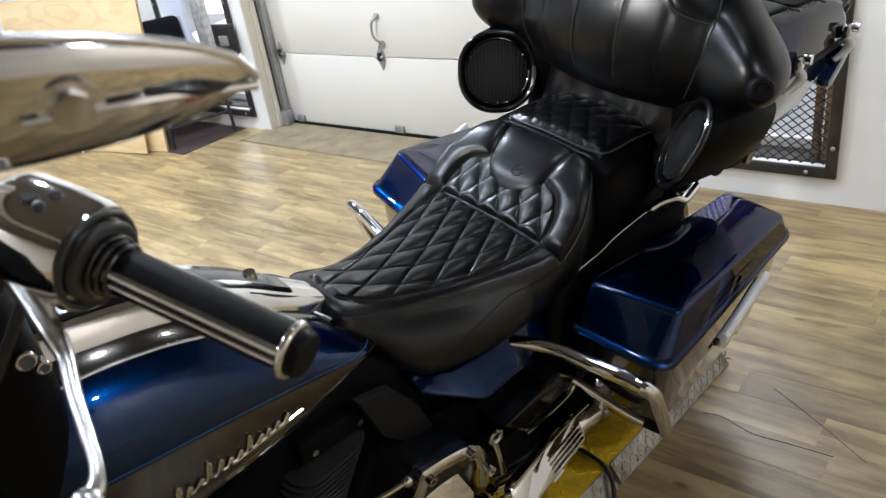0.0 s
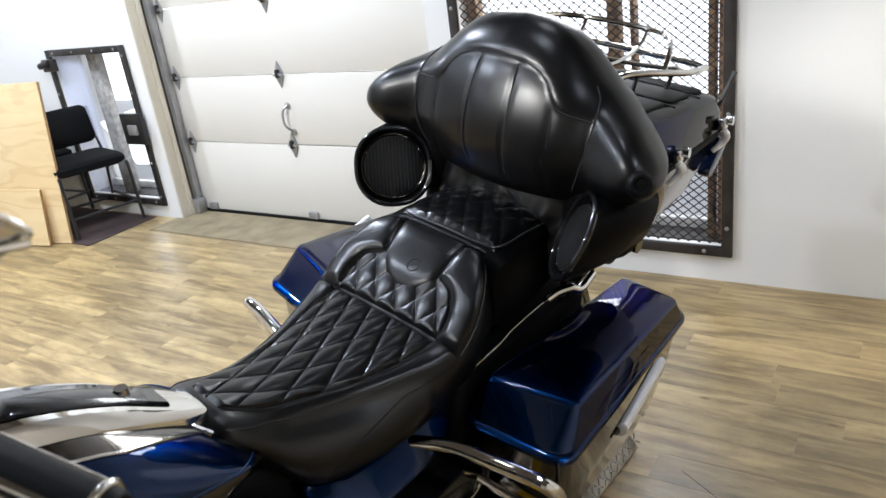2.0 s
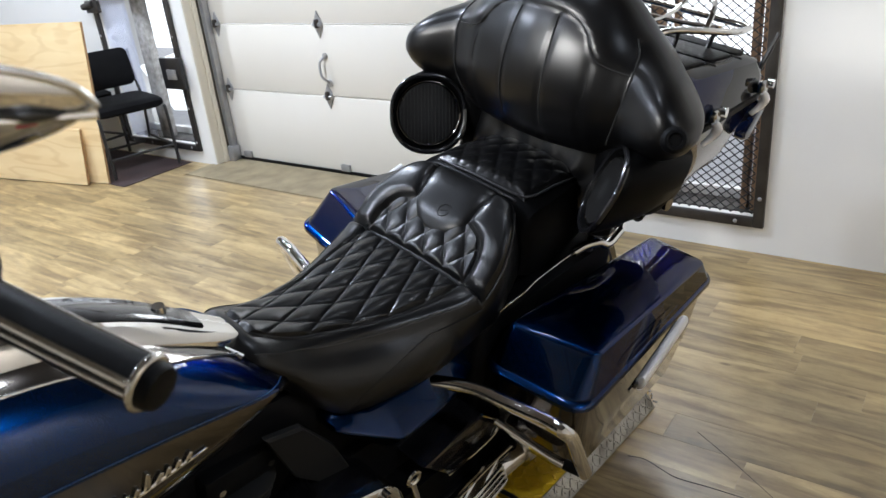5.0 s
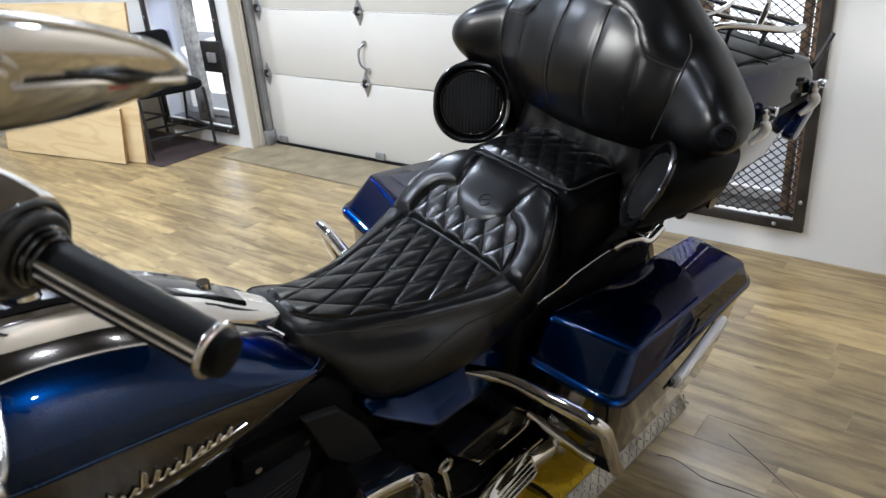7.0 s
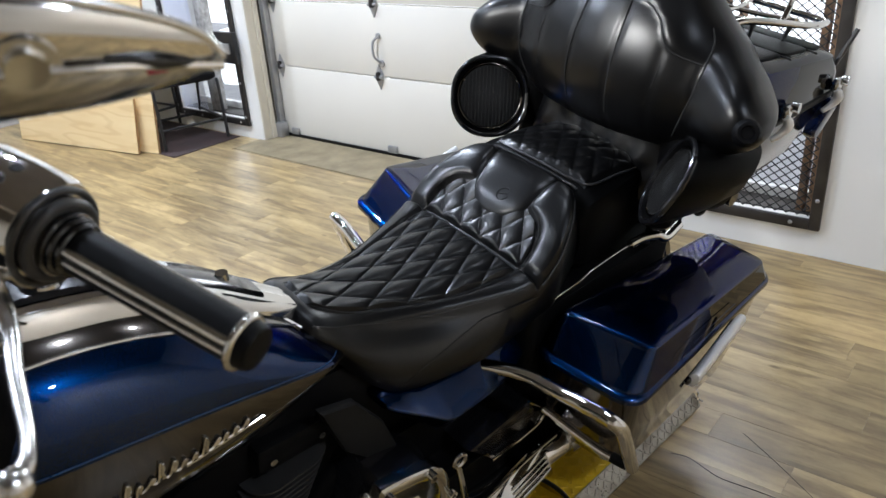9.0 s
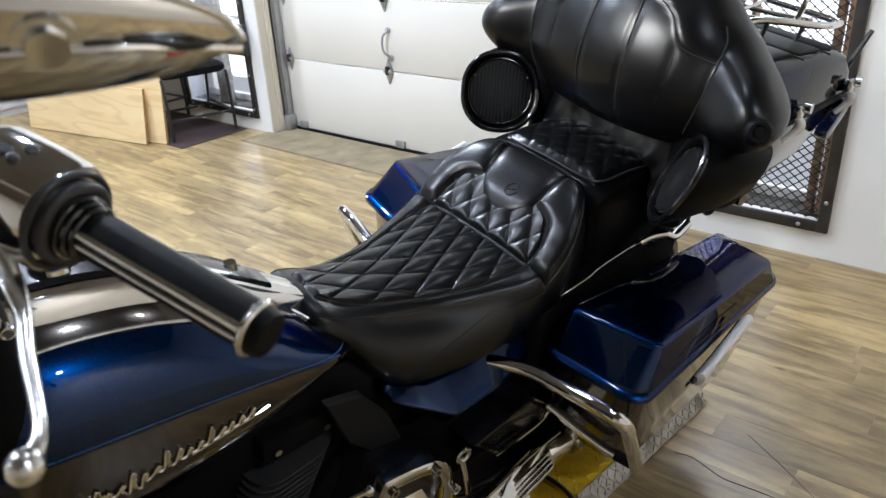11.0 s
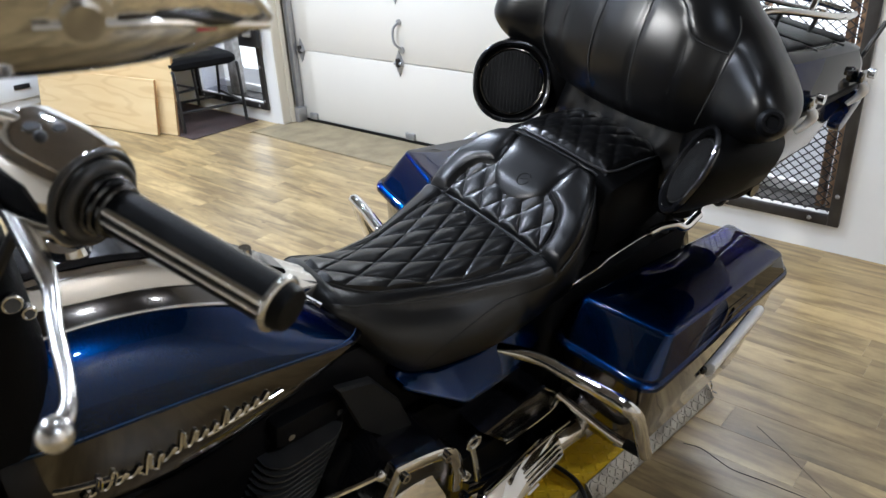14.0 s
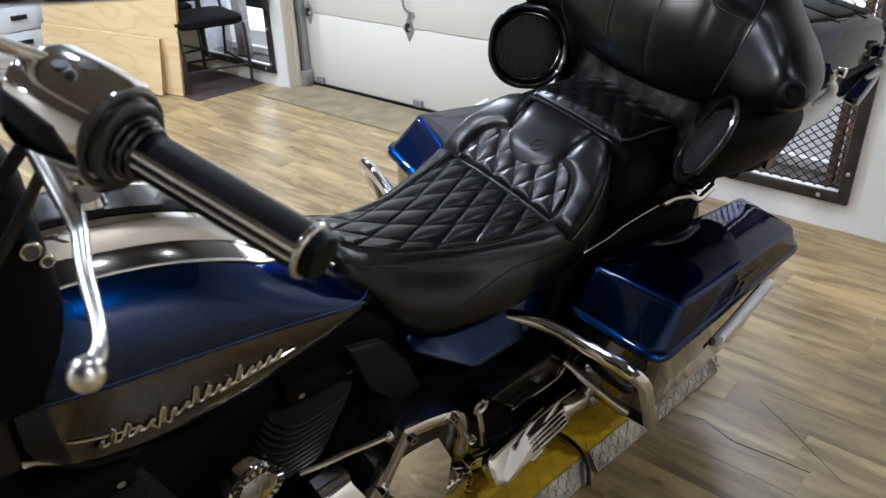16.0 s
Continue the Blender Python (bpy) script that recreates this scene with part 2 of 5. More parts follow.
LEVERMETAL = material("bright_aluminium", (0.90, 0.89, 0.87), 0.35, 0.2, second=(0.8, 0.79, 0.77), scale=20, rough_vary=0.02)
JAMB = material("cream_jamb_paint", (0.60, 0.545, 0.44), 0.6, second=(0.54, 0.485, 0.38), scale=2.0, detail_scale=160, bump=0.0003)
SATIN = material("satin_chrome", (0.86, 0.85, 0.83), 0.24, 1.0, second=(0.84, 0.83, 0.81), scale=20, rough_vary=0.02)
BLACKGLOSS = material("gloss_black", (0.006, 0.006, 0.007), 0.2, 0, 0.6)
BLACKCOAT = material("wrinkle_black", (0.004, 0.004, 0.0045), 0.5, 0, 0, None, 20, 500, 0.0006, spec=0.09)
RUBBER = material("black_rubber", (0.003, 0.003, 0.003), 0.5, 0, 0, None, 20, 300, 0.0003, spec=0.14)
GREYRUBBER = material("dark_grey_rubber", (0.05, 0.05, 0.05), 0.35, 0.3, second=(0.035, 0.035, 0.035), scale=20, detail_scale=300)
MATTE = material("matte_dark_grey", (0.010, 0.010, 0.010), 0.55, 0, 0, None, 12, 500, 0.0002, spec=0.2)
GRILLE = material("speaker_cloth", (0.005, 0.005, 0.0055), 0.6, 0.1, 0, None, 20, 600, 0.001)
LENS = material("dark_blue_lens", (0.005, 0.015, 0.07), 0.1, 0, 1.0)
REDLENS = material("red_lens", (0.5, 0.01, 0.06), 0.15, 0, 1.0)


# ---------------------------------------------------------------- mesh helpers
def part(name, bm, mat, parent=None, label="", smooth=True, kind=""):
    me = bpy.data.meshes.new(name)
    bmesh.ops.recalc_face_normals(bm, faces=bm.faces)
    bm.to_mesh(me)
    bm.free()
    me.materials.append(mat)
    if smooth:
        me.polygons.foreach_set("use_smooth", [True] * len(me.polygons))
        me.set_sharp_from_angle(angle=radians(38))
    ob = new(name, me)
    if parent:
        ob.parent = parent
    return tagged(ob, label, kind=kind)


def thing(name, label, category, m=None, group=""):
    ob = new(name)
    ob.empty_display_size = 0.1
    if m is not None:
        ob.matrix_basis = m
    return tagged(ob, label, category, group)


def box(x0, x1, y0, y1, z0, z1, bevel=0.0, bm=None, m=None, segs=2):
    bm = bm or bmesh.new()
    mat = Matrix.LocRotScale(((x0 + x1) / 2, (y0 + y1) / 2, (z0 + z1) / 2), None, (x1 - x0, y1 - y0, z1 - z0))
    made = bmesh.ops.create_cube(bm, size=1, matrix=(m @ mat) if m else mat)["verts"]
    if bevel:
        edges = list({e for v in made for e in v.link_edges})
        bmesh.ops.bevel(bm, geom=edges, offset=bevel, segments=segs, affect="EDGES", profile=0.5)
    return bm


def rod(p, q, r, n=10, bm=None, r2=None):
    bm = bm or bmesh.new()
    p, q = Vector(p), Vector(q)
    turn = (q - p).to_track_quat("Z", "Y").to_matrix().to_4x4()
    bmesh.ops.create_cone(bm, cap_ends=True, segments=n, radius1=r, radius2=r if r2 is None else r2, depth=(q - p).length, matrix=Matrix.Translation((p + q) / 2) @ turn)
    return bm


def smooth_path(points, steps=6):
    pts = [Vector(p) for p in points]
    ext = [2 * pts[0] - pts[1]] + pts + [2 * pts[-1] - pts[-2]]
    out = []
    for i in range(1, len(ext) - 2):
        a, b, c, d = ext[i - 1 : i + 3]
        for k in range(steps):
            t = k / steps
            out.append(0.5 * (2 * b + (c - a) * t + (2 * a - 5 * b + 4 * c - d) * t * t + (3 * b - a - 3 * c + d) * t**3))
    return out + [pts[-1]]


def tube(points, r, n=10, steps=6, bm=None, flat=1.0, radii=None):
    bm = bm or bmesh.new()
    path = smooth_path(points, steps) if steps else [Vector(p) for p in points]
    up, rings = None, []
    for i, p in enumerate(path):
        d = (path[min(i + 1, len(path) - 1)] - path[max(i - 1, 0)]).normalized()
        up = (up - d * up.dot(d)).normalized() if up else d.orthogonal().normalized()
        side = d.cross(up)
        k = r if radii is None else float(np.interp(i / (len(path) - 1), np.linspace(0, 1, len(radii)), radii))
        rings.append([bm.verts.new(p + k * (math.cos(a) * up + flat * math.sin(a) * side)) for a in (2 * math.pi * j / n for j in range(n))])
    skin(bm, rings)
    return bm


def skin(bm, rings, caps=True, closed=True):
    for a, b in zip(rings, rings[1:]):
        n = len(a)
        for j in range(n if closed else n - 1):
            bm.faces.new((a[j], a[(j + 1) % n], b[(j + 1) % n], b[j]))
    if caps:
        bm.faces.new(rings[0]), bm.faces.new(rings[-1])


def loft(rings, caps=True, bm=None, closed=True):
    bm = bm or bmesh.new()
    skin(bm, [[bm.verts.new(p) for p in ring] for ring in rings], caps, closed)
    return bm


def grid(nu, nv, f, bm=None):
    bm = bm or bmesh.new()
    rows = [[bm.verts.new(f(i / nu, j / nv)) for j in range(nv + 1)] for i in range(nu + 1)]
    skin(bm, rows, False, False)
    return bm


def rrect(x0, x1, y0, y1, r, z=0.0, n=5):
    out = []
    for cx, cy, a0 in ((x1 - r, y1 - r, 0), (x0 + r, y1 - r, 90), (x0 + r, y0 + r, 180), (x1 - r, y0 + r, 270)):
        for k in range(n + 1):
            a = radians(a0 + 90 * k / n)
            out.append((cx + r * math.cos(a), cy + r * math.sin(a), z(cx + r * math.cos(a), cy + r * math.sin(a)) if callable(z) else z))
    return out


def ball(c, rx, ry, rz, u=20, v=12, bm=None, turn=None):
    bm = bm or bmesh.new()
    m = Matrix.Translation(c) @ (turn or Matrix()) @ Matrix.Diagonal((rx, ry, rz, 1))
    bmesh.ops.create_uvsphere(bm, u_segments=u, v_segments=v, radius=1, matrix=m)
    return bm


def curve_at(table, t):
    """Smooth values at t from rows of (t, values...)."""
    table = sorted(table)
    ts = [row[0] for row in table]
    t = min(max(t, ts[0]), ts[-1])
    i = min(max(sum(s <= t for s in ts) - 1, 0), len(ts) - 2)
    h = ts[i + 1] - ts[i]
    k = (t - ts[i]) / h
    out = []
    for c in range(1, len(table[0])):
        v = [row[c] for row in table]
        def slope(j):
            if j in (0, len(ts) - 1):
                return 0.0 if len(ts) < 3 else ((v[1] - v[0]) / (ts[1] - ts[0]) if j == 0 else (v[-1] - v[-2]) / (ts[-1] - ts[-2]))
            return (v[j + 1] - v[j - 1]) / (ts[j + 1] - ts[j - 1])
        a, b = slope(i) * h, slope(i + 1) * h
        out.append((2 * k**3 - 3 * k**2 + 1) * v[i] + (k**3 - 2 * k**2 + k) * a + (-2 * k**3 + 3 * k**2) * v[i + 1] + (k**3 - k**2) * b)
    return out


def setting(name, bm, mat, smooth=False, label=""):
    return tagged(part(name, bm, mat, None, label, smooth), kind="structure")


# ---------------------------------------------------------------- the room
X0, X1, Y0 = -3.4, 6.6, -6.6
WIN_L, DOOR, WIN_R = (-0.972, -0.222, 0.127, 1.085), (-0.067, 2.04, 0.0, 2.5), (2.22, 3.352, 0.157, 2.2)
setting("floor", box(X0 - 0.2, X1 + 0.2, Y0 - 0.2, 0.26, -0.12, -0.006), FLOOR)


def wall_north():
    """The front wall with its two window openings and the garage doorway cut through it."""
    bm, top = bmesh.new(), CEIL
    cuts = sorted((WIN_L, DOOR, WIN_R))
    x = X0 - 0.2
    for a, b, z0, z1 in cuts:
        box(x, a, 0, 0.26, -0.02, top, bm=bm)
        if z0 > 0:
            box(a, b, 0, 0.26, -0.02, z0, bm=bm)
        box(a, b, 0, 0.26, z1, top, bm=bm)
        x = b
    box(x, X1 + 0.2, 0, 0.26, -0.02, top, bm=bm)
    return setting("wall_north", bm, WALL)


wall_north()
setting("wall_south", box(X0 - 0.2, X1 + 0.2, Y0 - 0.2, Y0, -0.02, CEIL), BACKWALL)
setting("wall_west", box(X0 - 0.2, X0, Y0, 0, -0.02, CEIL), WALL)
# out of view; its tone feeds bounce and reflections
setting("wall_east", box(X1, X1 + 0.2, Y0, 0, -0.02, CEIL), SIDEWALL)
setting("ceiling", box(X0 - 0.2, X1 + 0.2, Y0 - 0.2, 0.26, CEIL, CEIL + 0.15), CEILING)
setting("ground", box(-60, 60, 0.27, 90, -0.3, -0.1), material("outside_ground", (0.5, 0.5, 0.5), 0.9))
setting("backdrop", box(-9, 12, 4.0, 4.05, -0.1, 5.0), glow("outside_daylight", (0.93, 0.96, 1.0), 2.4))
# concrete threshold in the doorway
setting("threshold", box(-0.12, 2.2, -0.215, 0.255, -0.1, 0.0015), CONCRETE, label="bare concrete threshold strip before the garage door")
for lx, ly, power in LAMPS:
    fx = thing("ceiling_light", "round ceiling lamp hung close under the ceiling", "ceiling light", pose(lx, ly, CEIL), "ceiling lights")
    part("housing", rod((0, 0, -0.12), (0, 0, 0), 0.115, 28), BLACKMETAL, fx)
    part("diffuser", rod((0, 0, -0.125), (0, 0, -0.119), 0.09, 28), glow("lamp_diffuser", (1, 0.96, 0.9), 9.0), fx)


# unseen fixtures, added to go with the spot lights above
for place, target, power, cone, breadth in SPOTS:
    spot = thing("spotlight", "small black ceiling spotlight on a bent stem, assumed out of view", "spotlight", look(place, target), "ceiling spotlights")
    part("can", loft([[(r * math.cos(t), r * math.sin(t), z) for t in np.linspace(0, 2 * math.pi, 25)[:-1]] for r, z in ((0.09, 0.0), (0.095, 0.0), (0.095, 0.12), (0.05, 0.17), (0.045, 0.165), (0.085, 0.01))]), BLACKMETAL, spot)
    part("stem", rod((0, 0, 0.12), (0.0, 0.16, 0.26), 0.012), BLACKMETAL, spot)


# painted timber jamb on the return of the doorway
setting("trim_jamb", box(-0.067, -0.056, 0.003, 0.15, 0.002, 2.5, 0.002), JAMB)
setting("trim_stop", box(-0.056, -0.044, 0.06, 0.095, 0.002, 2.5, 0.003), JAMB)


# ---------------------------------------------------------------- garage door
def garage_door():
    door = thing("garage_door", "cream white sectional garage door, closed, with steel hinges", "garage door", pose(0, 0.17, 0))
    joints = [0.012, 0.475, 0.885, 1.295, 1.705, 2.115, 2.5]
    for k, (a, b) in enumerate(zip(joints, joints[1:])):
        part("panel", box(-0.06, 2.04, 0.0, 0.045, a + 0.003, b - 0.003, 0.006), DOORPAINT, door)
    part("bottom_seal", box(-0.05, 2.03, -0.012, 0.04, 0.0, 0.018, 0.004), RUBBER, door, "black rubber bottom seal")
    track = part("track", box(-0.065, -0.02, -0.05, -0.008, 0.06, 2.5, 0.004), GALV, door, "galvanised roller track")
    part("track_angle", box(-0.066, -0.056, -0.075, -0.05, 0.02, 2.5, 0.003), DARKSTEEL, door)
    part("track_foot", box(-0.064, 0.0, -0.075, -0.008, 0.0, 0.1, 0.006), GALV, door)
    for k, z in enumerate(joints[1:4]):
        for x in (0.018, 0.90, 1.95):
            bm = loft([[(x + s * a, y, z + c) for a, c in ((0.0, 0.075), (0.032, 0.012), (0.032, -0.012), (0.0, -0.075), (-0.032, -0.012), (-0.032, 0.012))] for s, y in ((1, -0.003), (0.9, -0.008))])
            hinge = part("hinge", bm, GALV, door, "galvanised leaf hinge", False)
            part("pin", rod((x - 0.028, -0.014, z), (x + 0.028, -0.014, z), 0.011), GALV, hinge)
            part("roller_arm", box(x - 0.01, x + 0.01, -0.03, -0.006, z - 0.018, z + 0.03, 0.004), DARKSTEEL, hinge)
    pull = part("pull_handle", tube([(0.915, -0.004, 0.71), (0.897, -0.035, 0.675), (0.902, -0.04, 0.60), (0.925, -0.004, 0.555)], 0.007), GALV, door, "bent steel pull handle")
    part("handle_foot", rod((0.916, -0.01, 0.71), (0.916, -0.002, 0.71), 0.017, 14), GALV, pull)
    part("handle_foot", rod((0.926, -0.01, 0.553), (0.926, -0.002, 0.553), 0.02, 14), GALV, pull)
    for x in (0.075, 0.955):
        part("bottom_bracket", box(x - 0.035, x + 0.035, -0.02, -0.001, 0.02, 0.062, 0.004), GALV, door)
    return door


garage_door()


# ---------------------------------------------------------------- barred windows
def lattice(x0, x1, z0, z1, pw, ph, y, r):
    """Expanded metal: zigzag strands that meet at their knots."""
    bm = bmesh.new()
    rows, cols = int((z1 - z0) / ph), int((x1 - x0) / pw)
    for i in range(rows):
        for s in (1, -1):
            strand = []
            for j in range(2 * cols + 1):
                x = x0 + j * pw / 2
                z = z0 + (i + 0.5) * ph + s * (ph / 2 if j % 2 else -ph / 2) * 0.96
                strand.append((x, z))
            ring = [[bm.verts.new((x, y - r * 0.6, z + r)), bm.verts.new((x, y - r * 0.6, z - r)), bm.verts.new((x, y + r * 0.6, z - r)), bm.verts.new((x, y + r * 0.6, z + r))] for x, z in strand]
            skin(bm, ring, False)
    return bm


def window(name, cut, posts, rust, label, pw, ph, strand):
    a, b, z0, z1 = cut
    win = tagged(thing(name, label, "window"), kind="structure")
    f = 0.042
    frame_mat = DARKSTEEL
    frame_bm = [("left", (a - f, a, z0 - f, z1 + f)), ("right", (b, b + f, z0 - f, z1 + f)), ("low", (a, b, z0 - f, z0)), ("top", (a, b, z1, z1 + f))]
    for k, (_, (p, q, r, s)) in enumerate(frame_bm):
        bar = part("guard_frame", box(p, q, -0.022, -0.001, r, s, 0.003), frame_mat, win, "dark weathered steel angle frame")
        vertical = s - r > q - p
        for t in np.linspace(0.06, 0.94, 5 if vertical else 4):
            c = ((p + q) / 2, -0.022, r + (s - r) * t) if vertical else (p + (q - p) * t, -0.022, (r + s) / 2)
            part("bolt", ball(c, 0.009, 0.006, 0.009, 10, 6), GALV, bar)
    part("mesh_screen", lattice(a + 0.004, b - 0.004 if rust == RUST else posts[0][0], z0 + 0.004, z1 - 0.004, pw, ph, 0.01, strand), MESHBAR if rust == RUST else DAYLITMESH, win, "black expanded metal screen" if rust == RUST else "expanded metal screen with daylight put into its pale colour", False)
    for x, w in posts:
        part("post", box(x - w / 2, x + w / 2, 0.05, 0.11, z0, z1, 0.004), rust, win, "rusty brown steel post" if rust == RUST else "grey steel post")
    part("window_frame", box(a, b, 0.16, 0.2, z0, z0 + 0.05, 0.004), CABWHITE, win)
    part("window_sill", box(a, b, 0.03, 0.26, z0 - 0.012, z0 + 0.006, 0.003), DARKSTEEL, win)
    pane = part("pane", box(a, b, 0.18, 0.184, z0 + 0.05, z1), GLASS, win, "clear glass pane", False)
    pane.visible_shadow = False
    return win


GREYPOST = material("grey_steel_post", (0.40, 0.39, 0.37), 0.7, 0.1, second=(0.18, 0.17, 0.16), scale=30)
# daylight on the low window's mesh is put into this pale blue
DAYLITMESH = material("daylit_mesh", (0.58, 0.62, 0.76), 0.6, second=(0.5, 0.54, 0.68), scale=20)
window("window_1", WIN_L, [(-0.63, 0.1)], GREYPOST, "small low window behind a dark steel frame with expanded metal screen", 0.05, 0.019, 0.0019)
window("window_2", WIN_R, [(2.905, 0.05), (2.985, 0.018), (3.334, 0.03), (3.292, 0.026), (2.26, 0.05)], RUST, "tall window guarded by rusty steel posts and expanded metal screen", 0.086, 0.035, 0.0028)
lock = thing("lock_box", "black steel lock box with worn latch on the window guard", "lock box", pose(-0.25, -0.022, 0.61))
part("case", box(-0.1, 0.1, -0.035, 0.0, -0.1, 0.1, 0.006), BLACKMETAL, lock)
part("latch", box(-0.03, 0.06, -0.05, -0.035, -0.035, 0.03, 0.006), GALV, lock, "scuffed steel latch")
brk = thing("hinge_bracket", "dark steel corner bracket at the window guard", "bracket", pose(-0.97, -0.022, 1.03))
part("plate", box(-0.07, 0.07, -0.03, 0.0, -0.04, 0.04, 0.006), DARKSTEEL, brk)
part("knuckle", rod((-0.09, -0.03, 0.0), (0.03, -0.03, 0.02), 0.022, 12), DARKSTEEL, brk)


# ---------------------------------------------------------------- chairs, plywood, mat, cabinet
def visitor_chair():
    """A chair at the origin that faces +x: padded seat and back on a bent tube frame."""
    ch = thing("visitor_chair", "black fabric visitor chair on a black tube frame", "chair", None, "chairs by the window")
    seat_rings = [rrect(-0.44 + i, 0.0 - i, -0.225 + i, 0.225 - i, 0.06, z) for i, z in ((0.02, 0.40), (0.0, 0.415), (0.0, 0.445), (0.015, 0.462), (0.05, 0.47))]
    part("seat", loft(seat_rings), FABRIC, ch, "padded black fabric seat")
    lean = pose(-0.43, 0, 0.51, 0, -10, 0)
    rings = [[lean @ Vector((x, y, z)) for y, z, _ in rrect(-0.21 + i, 0.21 - i, 0 + i, 0.25 - i, 0.05)] for x, i in ((-0.03, 0.02), (-0.02, 0.0), (0.01, 0.0), (0.025, 0.02))]
    part("backrest", loft(rings), FABRIC, ch, "padded black fabric back")
    for s in (-1, 1):
        y = s * 0.215
        part("leg", tube([(-0.02, y, 0.40), (-0.005, y, 0.38), (0.005, y, 0.2), (0.01, y, 0.012)], 0.011), BLACKMETAL, ch)
        part("leg", tube([(-0.47, y, 0.74), (-0.45, y, 0.57), (-0.40, y, 0.42), (-0.43, y, 0.2), (-0.47, y, 0.012)], 0.011), BLACKMETAL, ch)
        part("side_rail", rod((0.005, y, 0.14), (-0.45, y, 0.14), 0.009), BLACKMETAL, ch)
    part("cross_rail", rod((0.005, -0.215, 0.14), (0.005, 0.215, 0.14), 0.009), BLACKMETAL, ch)
    part("cross_rail", rod((-0.45, -0.215, 0.10), (-0.45, 0.215, 0.10), 0.009), BLACKMETAL, ch)
    return ch


chair = visitor_chair()
chair.matrix_basis = pose(-0.40, -0.30, 0.006, 0, 0, -14)
copy_thing(chair, pose(-0.98, -0.26, 0.006, 0, 0, 3))
mat = part("door_mat", box(-1.3, -0.30, -0.55, -0.03, 0.0015, 0.005), MAT_RUBBER)
tagged(mat, "dark maroon floor mat under the chairs by the wall", "floor mat")


def plywood(name, label, corner, far, height, thick, back):
    """A sheet on its long edge from corner to far, leaning back at the top."""
    c, f = Vector((*corner, 0)), Vector((*far, 0))
    along = (f - c).normalized()
    out = Vector((along.y, -along.x, 0))
    up = (Vector((0, 0, 1)) * math.cos(back) + out * math.sin(back)).normalized()
    sheet = thing(name, label, "plywood", None, "plywood offcuts")
    n = along.cross(up)
    length = (f - c).length
    bm = bmesh.new()
    m = Matrix((( along.x, n.x, up.x, c.x), (along.y, n.y, up.y, c.y), (along.z, n.z, up.z, c.z + 0.004), (0, 0, 0, 1)))
    box(0, length, -thick / 2, thick / 2, 0, height, 0.0015, bm=bm)
    face = part("sheet", bm, PLY, sheet, "", False)
    part("edge", box(-0.0015, 0.0, -thick / 2 + 0.001, thick / 2 - 0.001, 0.001, height - 0.001), PLYEDGE, sheet, "darker layered plywood edge", False)
    sheet.matrix_basis = m
    return sheet


plywood("plywood_sheet", "tall sheet of pale pine plywood leaning by the chairs", (-0.47, -0.545), (-1.85, -0.78), 1.0, 0.018, radians(7))
plywood("plywood_offcut", "low strip of pale plywood leaning on the taller sheet", (-0.59, -0.62), (-1.79, -0.84), 0.36, 0.018, radians(9))


def drawer_cabinet():
    cab = thing("drawer_cabinet", "white drawer cabinet standing against the far wall", "cabinet", pose(-2.55, -0.75, 0.0))
    part("body", box(-0.25, 0.25, -0.3, 0.3, 0.0, 0.62, 0.006), CABWHITE, cab)
    for k in range(3):
        z = 0.06 + k * 0.185
        d = part("drawer", box(0.25, 0.268, -0.28, 0.28, z, z + 0.175, 0.004), CABWHITE, cab)
        part("handle", box(0.268, 0.28, -0.06, 0.06, z + 0.08, z + 0.115, 0.004), BLACKMETAL, d, "black recessed pull")
    return cab


drawer_cabinet()
bin_ob = thing("storage_crate", "dark plastic crate beside the white cabinet", "crate", pose(-2.1, -0.42, 0))
part("body", loft([rrect(-0.14 - i, 0.14 + i, -0.16 - i, 0.16 + i, 0.02, z) for i, z in ((-0.02, 0.0), (0.0, 0.3), (0.012, 0.305), (0.012, 0.33), (0.0, 0.33), (-0.03, 0.05))]), BLACKCOAT, bin_ob)


